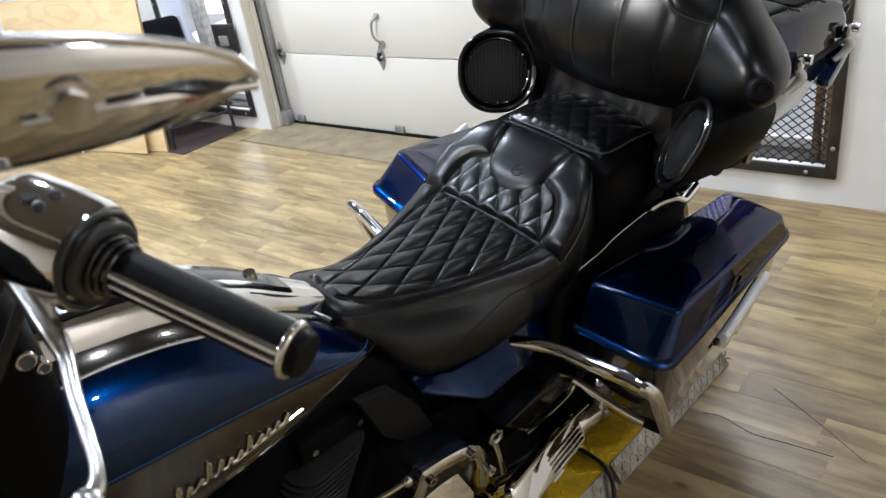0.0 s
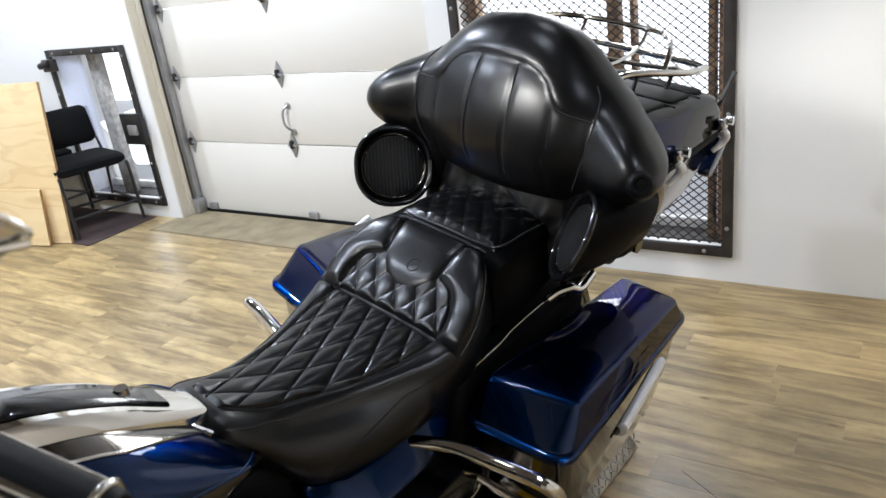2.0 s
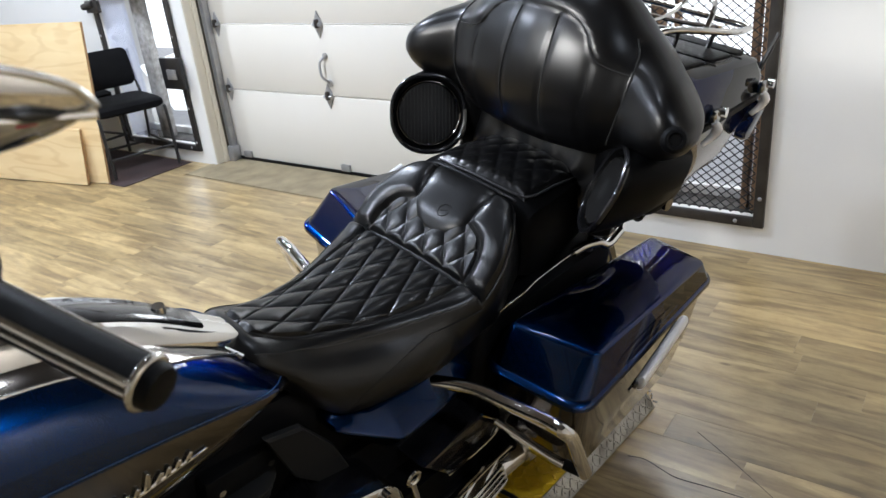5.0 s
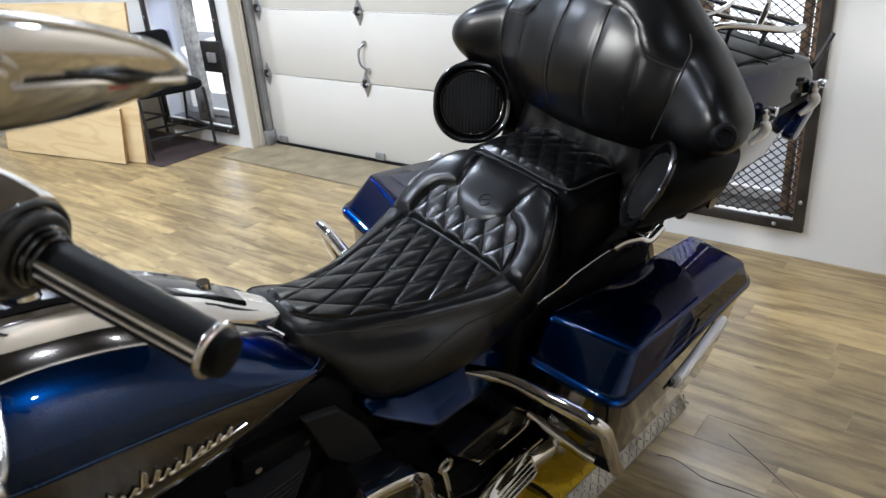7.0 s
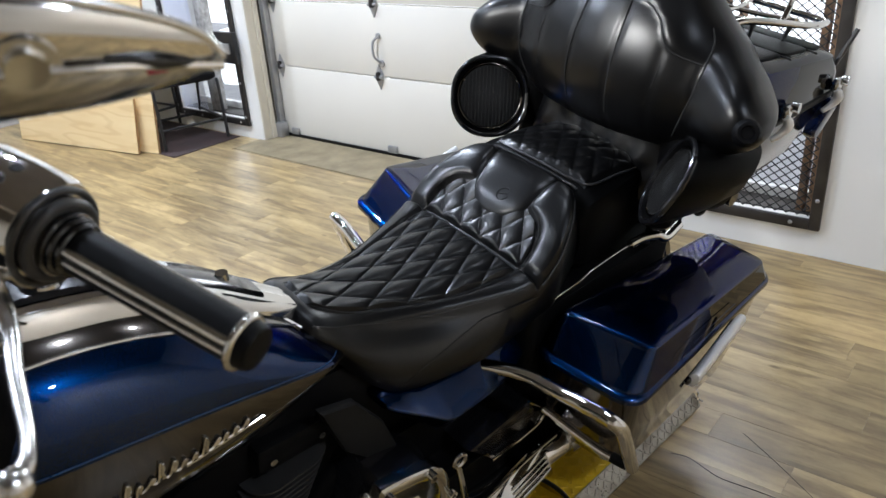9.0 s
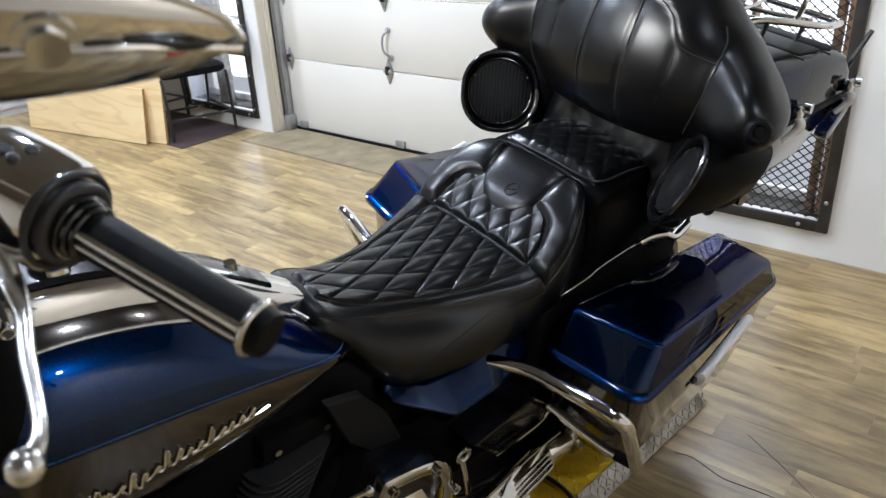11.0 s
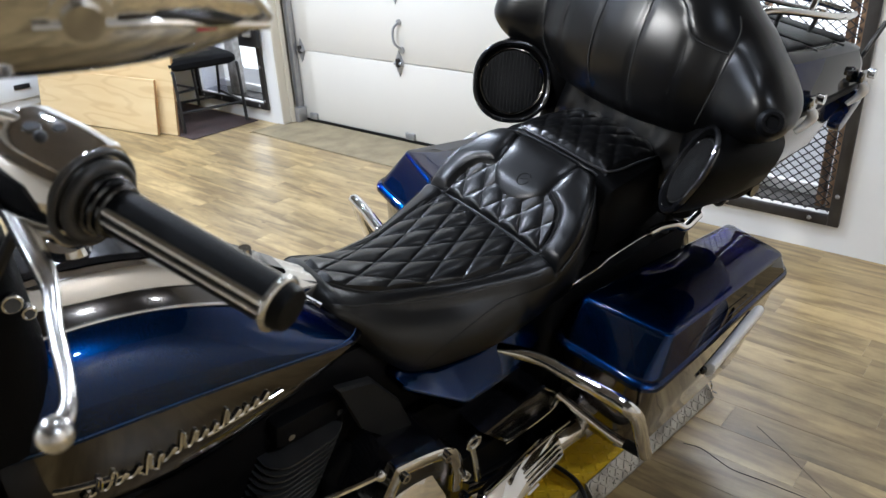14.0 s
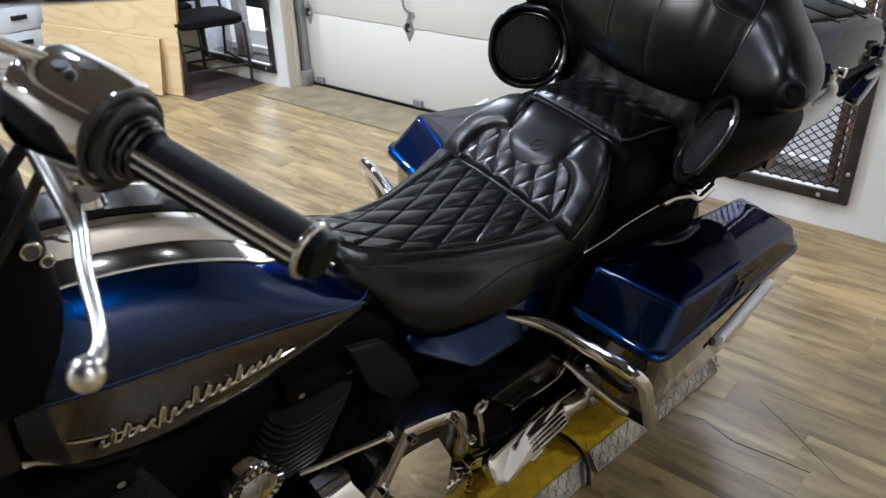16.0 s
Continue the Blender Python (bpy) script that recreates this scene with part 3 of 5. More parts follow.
# ---------------------------------------------------------------- lift plate
def lift_plate():
    """A low yellow tread-plate deck with a bright checker-plate skirt, beside and under the motorcycle."""
    lift = thing("lift_deck", "yellow painted tread plate deck with a bare checker plate skirt", "lift platform", pose(3.352, -1.53, 0, 0, 0, -5.7))
    z, w = 0.05, 0.30
    for y0, y1 in ((-0.245, 0.372), (-0.95, -0.262)):
        part("deck", box(-w, -0.034, y0, y1, 0.001, z, 0.003), YELLOW, lift, "worn yellow tread plate")
        bm = loft([[(-0.034, y, 0.001), (0.0, y, 0.001), (0.0, y, 0.006), (-0.031, y, z + 0.002), (-0.034, y, z + 0.002)] for y in (y0, y1 - (0.03 if y1 > 0 else 0.0))])
        part("skirt", bm, ALU, lift, "bare checker plate edge", False)
        bm = bmesh.new()
        lug = lambda x, y, a, s: box(-0.013 * s, 0.013 * s, -0.0035, 0.0035, -0.001, 0.0025, 0.0012, bm=bm, m=Matrix.Translation((x, y, z)) @ pose(0, 0, 0, 0, 0, a), segs=1)
        nx, ny = 9, int((min(y1, 0.37) - max(y0, -1.0)) / 0.026)
        for i in range(nx):
            for j in range(ny):
                lug(-0.048 - i * 0.026, max(y0, -1.0) + 0.015 + j * 0.026, 45 if (i + j) % 2 else -45, 0.72)
        tread = part("tread", bm, YELLOW, lift, "raised yellow tread lugs", False, "stuff")
        bm = bmesh.new()
        slope = math.degrees(math.atan2(z - 0.004, 0.031))
        for i in range(3):
            for j in range(int((y1 - max(y0, -1.0)) / 0.019)):
                px = -0.026 + i * 0.0105
                pz = 0.006 + (-px) / 0.031 * (z - 0.004)
                box(-0.0085, 0.0085, -0.0022, 0.0022, -0.001, 0.0022, bm=bm, m=Matrix.Translation((px, max(y0, -1.0) + 0.01 + j * 0.019, pz)) @ pose(0, 0, 0, 0, slope, 0) @ pose(0, 0, 0, 0, 0, 45 if (i + j) % 2 else -45))
        part("tread", bm, ALU, lift, "raised bare metal lugs", False, "stuff")
    return lift


lift_plate()
strap = part("strap", tube([(3.12, -1.76, 0.058), (3.25, -1.775, 0.06), (3.31, -1.80, 0.045), (3.335, -1.83, 0.01)], 0.006, 8), BLACKMETAL)
tagged(strap, "black cable lying over the yellow deck", "cable")

# ---------------------------------------------------------------- motorcycle
BIKE = pose(2.905, -1.834, 0, 0, 12, -9)
bike = thing("motorcycle", "blue and pewter touring motorcycle leaning on its stand", "motorcycle", BIKE)

# seat: y, half width, centre height, edge height, flank half width, flank bottom
SEAT = [(-0.475, 0.050, 0.772, 0.762, 0.050, 0.735), (-0.44, 0.082, 0.790, 0.772, 0.084, 0.715), (-0.40, 0.094, 0.776, 0.758, 0.105, 0.68), (-0.36, 0.094, 0.763, 0.742, 0.135, 0.635),
        (-0.31, 0.104, 0.750, 0.725, 0.163, 0.602), (-0.20, 0.132, 0.738, 0.707, 0.190, 0.598), (-0.10, 0.166, 0.740, 0.712, 0.203, 0.605),
        (0.0, 0.202, 0.745, 0.724, 0.212, 0.64), (0.025, 0.207, 0.748, 0.730, 0.213, 0.65), (0.07, 0.208, 0.782, 0.768, 0.214, 0.66), (0.10, 0.199, 0.811, 0.798, 0.206, 0.67),
        (0.14, 0.178, 0.842, 0.830, 0.188, 0.68), (0.165, 0.160, 0.855, 0.843, 0.178, 0.68), (0.185, 0.143, 0.861, 0.847, 0.170, 0.69), (0.20, 0.132, 0.861, 0.847, 0.165, 0.69), (0.225, 0.122, 0.842, 0.83, 0.162, 0.69)]
INSET = [(-0.425, 0.035), (-0.37, 0.062), (-0.29, 0.078), (-0.20, 0.102), (-0.10, 0.130), (0.02, 0.150), (0.06, 0.147), (0.08, 0.138), (0.095, 0.122), (0.105, 0.095), (0.112, 0.078), (0.2, 0.088)]


def seat_top(x, y):
    w, zc, ze, fw, zb = curve_at(SEAT, y)
    s = min(abs(x) / w, 1.0)
    z = zc - (zc - ze) * s**3
    z -= 0.007 * math.exp(-((y - 0.024) / 0.006) ** 2)
    wi = curve_at(INSET, y)[0]
    if y > -0.40 and abs(x) > wi:
        k = min((abs(x) - wi) / max(w - wi, 0.01), 1)
        rise = 0.010 + 0.014 * min(max((y + 0.02) / 0.08, 0), 1) if y < 0.18 else 0.024 * max(0.0, (0.212 - y) / 0.032)
        dip = 1 - 0.75 * math.exp(-((y - 0.024) / 0.006) ** 2)
        z += rise * dip * min((y + 0.40) / 0.15, 1) * math.sqrt(max(0.0, 1 - abs(2 * k - 1) ** (3 if k < 0.5 or y < 0 else 5)))
    return z


def seat_ring(y):
    w, zc, ze, fw, zb = curve_at(SEAT, y)
    top = [(w * s, y, seat_top(w * s, y)) for s in np.linspace(-1, 1, 61)]
    side = []
    for k in range(1, 11):
        t = k / 10
        side.append((w + (fw - w) * math.sin(t * math.pi / 2) + (0.012 if y < -0.05 else 0.004) * math.sin(t * math.pi), y, ze - 0.004 - (ze - 0.004 - zb) * (t**1.15)))
    left = [(-x, yy, z) for x, yy, z in reversed(side)]
    return left + top + side


def quilt(x, y, pw, pl, soft=0.0):
    a, b = (x - 0.025) / pw + (y - 0.03) / pl, (x - 0.025) / pw - (y - 0.03) / pl
    return abs(math.sin(math.pi * a)) ** 0.36 * (soft + (1 - soft) * abs(math.sin(math.pi * b)) ** 0.36)


def inset_patch(y0, y1, nu, nv, pw, pl, depth, soft):
    def f(u, v):
        y = y0 + (y1 - y0) * u
        s = 2 * v - 1
        x = curve_at(INSET, y)[0] * s
        edge = min(1, (1 - abs(s)) / 0.06, u / 0.03, (1 - u) / 0.03)
        return (x, y, seat_top(x, y) - 0.002 + depth * quilt(x, y, pw, pl, soft) * max(edge, 0) + 0.004 * max(edge, 0))
    return grid(nu, nv, f)


ys = np.r_[np.linspace(-0.475, 0.0, 40), np.linspace(0.004, 0.225, 90)]
seat = part("seat", loft([seat_ring(y) for y in ys]), LEATHER, bike, "black leather rider seat")
part("quilted_base", inset_patch(-0.425, 0.021, 190, 130, 0.060, 0.125, 0.009, 0.15), LEATHER, seat, "diamond quilted black leather")
part("quilted_back", inset_patch(0.027, 0.112, 90, 120, 0.060, 0.066, 0.009, 0.0), LEATHER, seat, "diamond quilted black leather")


def seam(points, r=0.0017, parent=None, mat=PIPING, lift=0.001, name="piping"):
    return part(name, tube([(x, y, seat_top(x, y) + lift) for x, y in points], r, 6, 3), mat, parent or seat)


for s in (-1, 1):
    seam([(s * curve_at(INSET, y)[0], y) for y in np.linspace(-0.42, 0.11, 40)])
    seam([(s * (curve_at(INSET, y)[0] + 0.006), y) for y in np.linspace(-0.42, 0.11, 40)], 0.0009, None, SEAMTHREAD, 0.0018, "stitching")
    seam([(s * curve_at(SEAT, y)[0] * 0.985, y) for y in np.linspace(-0.44, -0.01, 30)], 0.0012)
    flank = []
    for y in np.linspace(-0.30, 0.02, 14):
        w, zc, ze, fw, zb = curve_at(SEAT, y)
        t = 0.92 - 0.75 * min(1, ((y + 0.30) / 0.2)) ** 0.6
        flank.append((s * (w + (fw - w) * math.sin(t * math.pi / 2) + 0.0125 * math.sin(t * math.pi)), y, ze - 0.004 - (ze - 0.004 - zb) * t**1.15))
    part("stitching", tube(flank, 0.0013, 6, 3), SEAMTHREAD, seat)
seam([(x, 0.024) for x in np.linspace(-0.195, 0.195, 30)], 0.0022, None, SEAMTHREAD, 0.0, "crease")


def pad_half(y):
    return 0.080 * math.sqrt(max(0.0, 1 - ((0.118 - y) / 0.046) ** 2)) if y < 0.118 else 0.080 + 0.012 * min(1, (y - 0.118) / 0.06)


def pad_at(x, y):
    """The smooth tongue-shaped pad that interrupts the rolled rim of the bolster."""
    s = min(abs(x) / max(pad_half(y), 1e-4), 1.0)
    low = min(1.0, max(0.0, (y - 0.072) / 0.022))
    puff = 0.014 * (1 - s**5) ** 0.5 * math.sqrt(max(0.0, 1 - (1 - low) ** 2)) * (1 if y < 0.19 else max(0.15, 1 - (y - 0.19) / 0.03))
    w, zc, ze, fw, zb = curve_at(SEAT, y)
    return (x, y, zc + 0.003 + puff)


PADY = [0.072 + 0.143 * u**1.5 for u in np.linspace(0, 1, 30)]
PADX = np.sin(np.linspace(-math.pi / 2, math.pi / 2, 25))
part("bolster_pad", grid(29, 24, lambda u, v: pad_at(PADX[round(v * 24)] * pad_half(PADY[round(u * 29)]), PADY[round(u * 29)])), LEATHER, seat, "smooth leather pad on the bolster")
edge_ys = [0.205 - 0.1325 * u for u in np.linspace(0, 1, 24)]
rim = [(-pad_half(y), y) for y in edge_ys] + [(pad_half(y), y) for y in reversed(edge_ys)]
part("piping", tube([(x, y, pad_at(x, y)[2] + 0.0005) for x, y in rim], 0.0019, 6, 0), SEAMTHREAD, seat)
part("crest_piping", tube([(x, 0.203 + 0.006 * abs(x) / 0.1, seat_top(x, 0.2) + (0.010 if abs(x) < 0.09 else 0.004)) for x in np.linspace(-0.125, 0.125, 16)], 0.0024, 8, 2), PIPING, seat, "piped crest seam")
for s in (-1, 1):
    outer = [(s * 0.212, y) for y in (0.03, 0.05)] + [(s * (curve_at(SEAT, y)[0] + 0.002), y) for y in np.linspace(0.07, 0.19, 16)]
    part("piping", tube([(x, y, curve_at(SEAT, y)[2] - 0.001) for x, y in outer], 0.0022, 6, 2), PIPING, seat)
bm = bmesh.new()
tube([pad_at(0.012 + 0.0145 * math.cos(a), 0.104 + 0.0115 * math.sin(a) + 0.15 * 0.0145 * math.cos(a)) for a in np.linspace(0.5, 2 * math.pi - 0.2, 26)], 0.0017, 6, 1, bm=bm)
tube([pad_at(0.012 + x, 0.104 + 0.35 * x) for x in np.linspace(-0.008, 0.010, 5)], 0.0017, 6, 2, bm=bm)
part("emboss", bm, SEAMTHREAD, seat, "small embossed oval mark")

# pillion pad
PILL = [(0.19, 0.158, 0.845, 0.17, 0.70), (0.215, 0.168, 0.872, 0.178, 0.69), (0.30, 0.165, 0.880, 0.175, 0.69), (0.40, 0.15, 0.882, 0.165, 0.70), (0.50, 0.12, 0.875, 0.15, 0.71)]


def pill_top(x, y):
    w, zc, fw, zb = curve_at(PILL, y)
    return zc - 0.03 * min(abs(x) / w, 1) ** 3.2


def pill_ring(y):
    w, zc, fw, zb = curve_at(PILL, y)
    top = [(w * s, y, pill_top(w * s, y)) for s in np.linspace(-1, 1, 17)]
    side = [(w + (fw - w) * math.sin(t * math.pi / 2) + 0.008 * math.sin(t * math.pi), y, zc - 0.03 - (zc - 0.03 - zb) * t) for t in (0.15, 0.4, 0.7, 1.0)]
    return [(-x, yy, z) for x, yy, z in reversed(side)] + top + side


pillion = part("pillion_seat", loft([pill_ring(y) for y in np.linspace(0.19, 0.5, 22)]), VINYL, bike, "black leather pillion seat")
part("quilted_top", grid(60, 80, lambda u, v: (lambda x, y: (x, y, pill_top(x, y) + 0.001 + (0.003 + 0.006 * quilt(x, y, 0.052, 0.075, 0.3)) * min(1, (1 - abs(2 * v - 1)) / 0.07, u / 0.05)))((2 * v - 1) * 0.135, 0.225 + 0.26 * u)), LEATHER, pillion, "diamond quilted black leather")
part("piping", tube([(x, y, pill_top(x, y) + 0.003) for x, y in [(-0.137, 0.48), (-0.14, 0.35), (-0.137, 0.25), (-0.1, 0.222), (0, 0.218), (0.1, 0.222), (0.137, 0.25), (0.14, 0.35), (0.137, 0.48)]], 0.003, 6, 5), PIPING, pillion)

# fuel tank: y, half width, top, bottom, colour split height
TANK = [(-0.40, 0.120, 0.725, 0.70, 0.715), (-0.44, 0.150, 0.758, 0.712, 0.738), (-0.48, 0.161, 0.792, 0.690, 0.748), (-0.55, 0.172, 0.842, 0.652, 0.767), (-0.65, 0.181, 0.905, 0.608, 0.79),
        (-0.78, 0.187, 0.952, 0.578, 0.81), (-0.92, 0.180, 0.965, 0.585, 0.818), (-1.02, 0.14, 0.94, 0.63, 0.80)]


def tank_point(y, a):
    hw, zt, zb, zs = curve_at(TANK, y)
    zm, hh, e = zb + (zt - zb) * 0.45, None, 2 / 2.4
    hh = (zt - zm) if math.sin(a) > 0 else (zm - zb)
    return (hw * math.copysign(abs(math.cos(a)) ** e, math.cos(a)), y, zm + hh * math.copysign(abs(math.sin(a)) ** e, math.sin(a)))


def tank_angle(y, z):
    hw, zt, zb, zs = curve_at(TANK, y)
    zm = zb + (zt - zb) * 0.45
    hh = (zt - zm) if z > zm else (zm - zb)
    k = min(abs(z - zm) / hh, 0.99)
    return math.copysign(math.asin(k ** 1.2), z - zm)


tys = np.linspace(-0.402, -1.015, 44)


def tank_shell(upper):
    rings = []
    for y in tys:
        a0 = tank_angle(y, curve_at(TANK, y)[3])
        span = np.linspace(a0, math.pi - a0, 31) if upper else np.linspace(math.pi - a0, 2 * math.pi + a0, 31)
        rings.append([tank_point(y, a) for a in span])
    return loft(rings, False, closed=False)


def top_angle(y):
    """Angle on the tank at which the pewter middle panel ends."""
    hw = curve_at(TANK, y)[0]
    w = min(0.104, 0.06 + 0.25 * max(0.0, -0.44 - y))
    return math.acos(min(0.98, (w / hw)) ** 1.2)


tank = part("fuel_tank", tank_shell(True), BLUE, bike, "deep blue metallic fuel tank")
part("lower_panel", tank_shell(False), PEWTER, tank, "pewter grey lower tank panel")
top_rings = []
for y in tys:
    a0 = top_angle(y)
    top_rings.append([Vector(tank_point(y, a)) + Vector((0, 0, 0.002)) for a in np.linspace(a0, math.pi - a0, 15)])
part("middle_panel", loft(top_rings, False, closed=False), PEWTER, tank, "pewter panel along the middle of the tank")
for s in (-1, 1):
    edge = [tank_point(y, top_angle(y)) for y in tys]
    part("panel_trim", tube([(s * x, y, z + 0.002) for x, y, z in edge], 0.0032, 8, 2), BRUSHED, tank, "bright trim line")
for s in (-1, 1):
    line = []
    for y in tys[1:]:
        x, yy, z = tank_point(y, tank_angle(y, curve_at(TANK, y)[3] + 0.006))
        line.append((s * (x + 0.0005), yy, z))
    part("pinstripe", tube(line, 0.0018, 6, 2, flat=0.6), PINSTRIPE, tank, "light blue pinstripe")


def badge(side):
    """Raised chrome script badge, reduced to plain slanted bars over an underline."""
    bm = bmesh.new()
    on = lambda y, z, d=0.003: (side * (tank_point(y, tank_angle(y, z))[0] + d), y, z)
    base = lambda y: 0.742 + 0.075 * (y + 0.625)
    rng = random.Random(7)
    tall = {1: 0.030, 2: 0.027, 5: 0.026, 8: 0.033, 9: 0.022, 12: 0.028}
    stroke = []
    for k in range(17):
        y = -0.915 + k * 0.0172
        h, low = tall.get(k, 0.012), 0.012 if k in (5, 6) else 0.0
        lean = 0.010 + rng.uniform(-0.003, 0.003)
        stroke += [on(y, base(y) - low), on(y + lean * 0.6, base(y) + h * 0.55), on(y + lean, base(y) + h), on(y + lean * 0.9 + 0.003, base(y) + h * 0.7), on(y + 0.008, base(y) + 0.002 - low * 0.4)]
    tube(stroke, 0.0031, 6, 2, bm=bm)
    tube([on(y, base(y) + 0.010 + 0.02 * ((-0.86 - y) / 0.09), 0.002) for y in np.linspace(-0.86, -0.945, 6)], 0.0026, 6, 2, bm=bm)
    tube([on(y, base(y) - 0.004) for y in np.linspace(-0.735, -0.60, 8)], 0.0022, 6, 2, bm=bm)
    return part("badge", bm, CHROME, tank, "chrome badge of plain raised bars")


for s in (-1, 1):
    badge(s)


def console():
    rows = [(-0.44, 0.035, 0.795), (-0.50, 0.045, 0.835), (-0.60, 0.055, 0.905), (-0.72, 0.06, 0.962), (-0.85, 0.062, 0.99), (-0.97, 0.05, 0.985)]
    rings = []
    for y in np.linspace(-0.44, -0.97, 30):
        hw, zt = curve_at(rows, y)
        rings.append([(x * hw, y, zt - d) for x, d in ((-1.25, 0.06), (-1.1, 0.02), (-0.85, 0.003), (-0.4, 0.0), (0.4, 0.0), (0.85, 0.003), (1.1, 0.02), (1.25, 0.06))])
    con = part("console", loft(rings), CHROME, tank, "chrome tank console")
    rings = []
    for y in np.linspace(-0.50, -0.95, 24):
        hw, zt = curve_at(rows, y)
        rings.append([(x * hw, y, zt + d) for x, d in ((-0.62, 0.0), (-0.5, 0.006), (0.5, 0.006), (0.62, 0.0))])
    part("console_cover", loft(rings), BLACKGLOSS, con, "gloss black console cover")
    for y, r in ((-0.56, 0.012), (-0.82, 0.03)):
        z = curve_at(rows, y)[1]
        part("cap", rod((0, y, z), (0, y, z + 0.016), r, 20, r2=r * 0.85), CHROME, con, "chrome filler cap")
    return con


console()
cup = part("gauge_cup", loft([[(r * math.cos(t), -0.792 + r * math.sin(t), z) for t in np.linspace(0, 2 * math.pi, 33)[:-1]] for r, z in ((0.034, 0.86), (0.040, 0.92), (0.047, 0.953), (0.050, 0.957), (0.050, 0.961), (0.046, 0.962), (0.042, 0.950), (0.02, 0.946))]), CHROME, tank, "chrome gauge cup on the tank")
part("steering_head_cover", loft([rrect(-0.13, 0.165, y0, y1, 0.06, z) for y0, y1, z in ((-1.12, -0.90, 0.82), (-1.12, -0.895, 0.96), (-1.12, -0.905, 1.12), (-1.11, -0.93, 1.20), (-1.08, -0.97, 1.215))]), BLACKCOAT, bike, "black cover round the steering head")
for x, y, z, r in ((0.166, -0.925, 1.06, 0.010), (0.158, -0.910, 1.035, 0.007)):
    knob = part("dash_knob", rod((x - 0.02, y, z - 0.01), (x + 0.012, y - 0.002, z + 0.004), r, 18), BLACKGLOSS, bike, "black dash knob with chrome ring")
    part("knob_ring", tube([(x + 0.012, y - 0.002 + r * math.cos(a), z + 0.004 + r * math.sin(a)) for a in np.linspace(0, 2 * math.pi, 21)], 0.0022, 8, 0), CHROME, knob)
part("nose_trim", tube([(-0.07, -0.462, 0.775), (-0.03, -0.485, 0.79), (0.03, -0.487, 0.788), (0.075, -0.463, 0.772)], 0.009, 8), CHROME, bike, "chrome trim before the seat")


# saddlebags
def saddlebag(s):
    tilt = lambda x, y: 0.666 - 0.03 * (abs(x) - 0.25) - 0.055 * (y - 0.1)
    skew = lambda x, y, k: y + k * (x - 0.25) * (0.74 - y) / 0.72
    narrow = lambda x, y: 0.225 + (x - 0.225) * (1 - 0.24 * max(0.0, (y - 0.22) / 0.52) ** 2.0)
    dx, dy = (0.0, 0.0) if s > 0 else (0.042, 0.033)
    mir = lambda ring, k=0.14: [(s * (narrow(x, y) + dx), skew(x, y, k) + dy, z) for x, y, z in ring]
    body_rings = [mir(rrect(x0, x1, y0, y1, r, z)) for x0, x1, y0, y1, r, z in ((0.25, 0.40, 0.16, 0.60, 0.05, 0.27), (0.235, 0.43, 0.11, 0.66, 0.05, 0.30), (0.225, 0.445, 0.06, 0.70, 0.05, 0.42), (0.225, 0.452, 0.045, 0.715, 0.045, 0.558))]
    bag = part("saddlebag", loft(body_rings), PEWTER, bike, "pewter grey hard saddlebag with a blue lid")
    rings = [mir(rrect(*q, r, z)) for q, r, z in (((0.220, 0.462, 0.028, 0.735), 0.045, 0.556), ((0.216, 0.468, 0.022, 0.742), 0.047, 0.562), ((0.216, 0.468, 0.022, 0.742), 0.047, 0.571),
             ((0.219, 0.465, 0.027, 0.738), 0.046, 0.576), ((0.223, 0.459, 0.036, 0.731), 0.045, 0.5785))]
    low, high = (0.2235, 0.458, 0.037, 0.7305), (0.241, 0.436, 0.074, 0.690)
    for k in (0.0, 0.04, 0.5, 0.93, 1.0):
        q = [p + (h - p) * k for p, h in zip(low, high)]
        rings.append(mir(rrect(*q, 0.042 - 0.022 * k, lambda x, y, k=k: 0.581 * (1 - k) + (tilt(x, y) - 0.007) * k), 0.14 + 0.20 * k))
    rings += [mir(rrect(*q, r, lambda x, y, k=k: tilt(x, y) + k), 0.34) for q, r, k in (((0.242, 0.4345, 0.0765, 0.688), 0.019, -0.003), ((0.2445, 0.4315, 0.081, 0.685), 0.018, -0.0005), ((0.248, 0.427, 0.087, 0.680), 0.017, 0.0005), ((0.26, 0.41, 0.105, 0.664), 0.014, 0.0015), ((0.30, 0.38, 0.17, 0.60), 0.01, 0.004))]
    lid = part("lid", loft(rings), BLUE, bag, "deep blue metallic lid with a stepped lip")
    part("lid_score", tube([(s * (0.462 + dx), 0.23 + dy, 0.588), (s * (0.452 + dx), 0.245 + dy, 0.603), (s * (0.443 + dx), 0.34 + dy, 0.607), (s * (0.428 + dx), 0.50 + dy, 0.602)], 0.0010, 6, 5), BLUE, lid)
    rise = lambda y: 0.535 + 0.37 * (y - 0.262)
    bar = [[(s * (0.482 - 0.07 * (y - 0.26) + dx + k * 0.013 * math.cos(a)), y + dy, rise(y) + k * 0.019 * math.sin(a) + k * 0.006 * math.cos(a)) for a in np.linspace(0, 2 * math.pi, 17)[:-1]] for y, k in ((0.262, 0.6), (0.265, 0.95), (0.275, 1.0), (0.44, 1.0), (0.449, 0.95), (0.452, 0.6))]
    lever = part("latch_lever", loft(bar), LEVERMETAL, bag, "bright metal latch lever")
    part("latch_pivot", ball((s * (0.474 + dx), 0.258 + dy, 0.532), 0.007, 0.008, 0.011, 14, 10), BLACKGLOSS, lever, "black latch pivot")
    part("latch_groove", tube([(s * (0.466 + dx), 0.25 + dy, 0.512), (s * (0.460 + dx), 0.35 + dy, 0.546), (s * (0.450 + dx), 0.46 + dy, 0.585)], 0.004, 8, 4), BRUSHED, bag)
    return bag


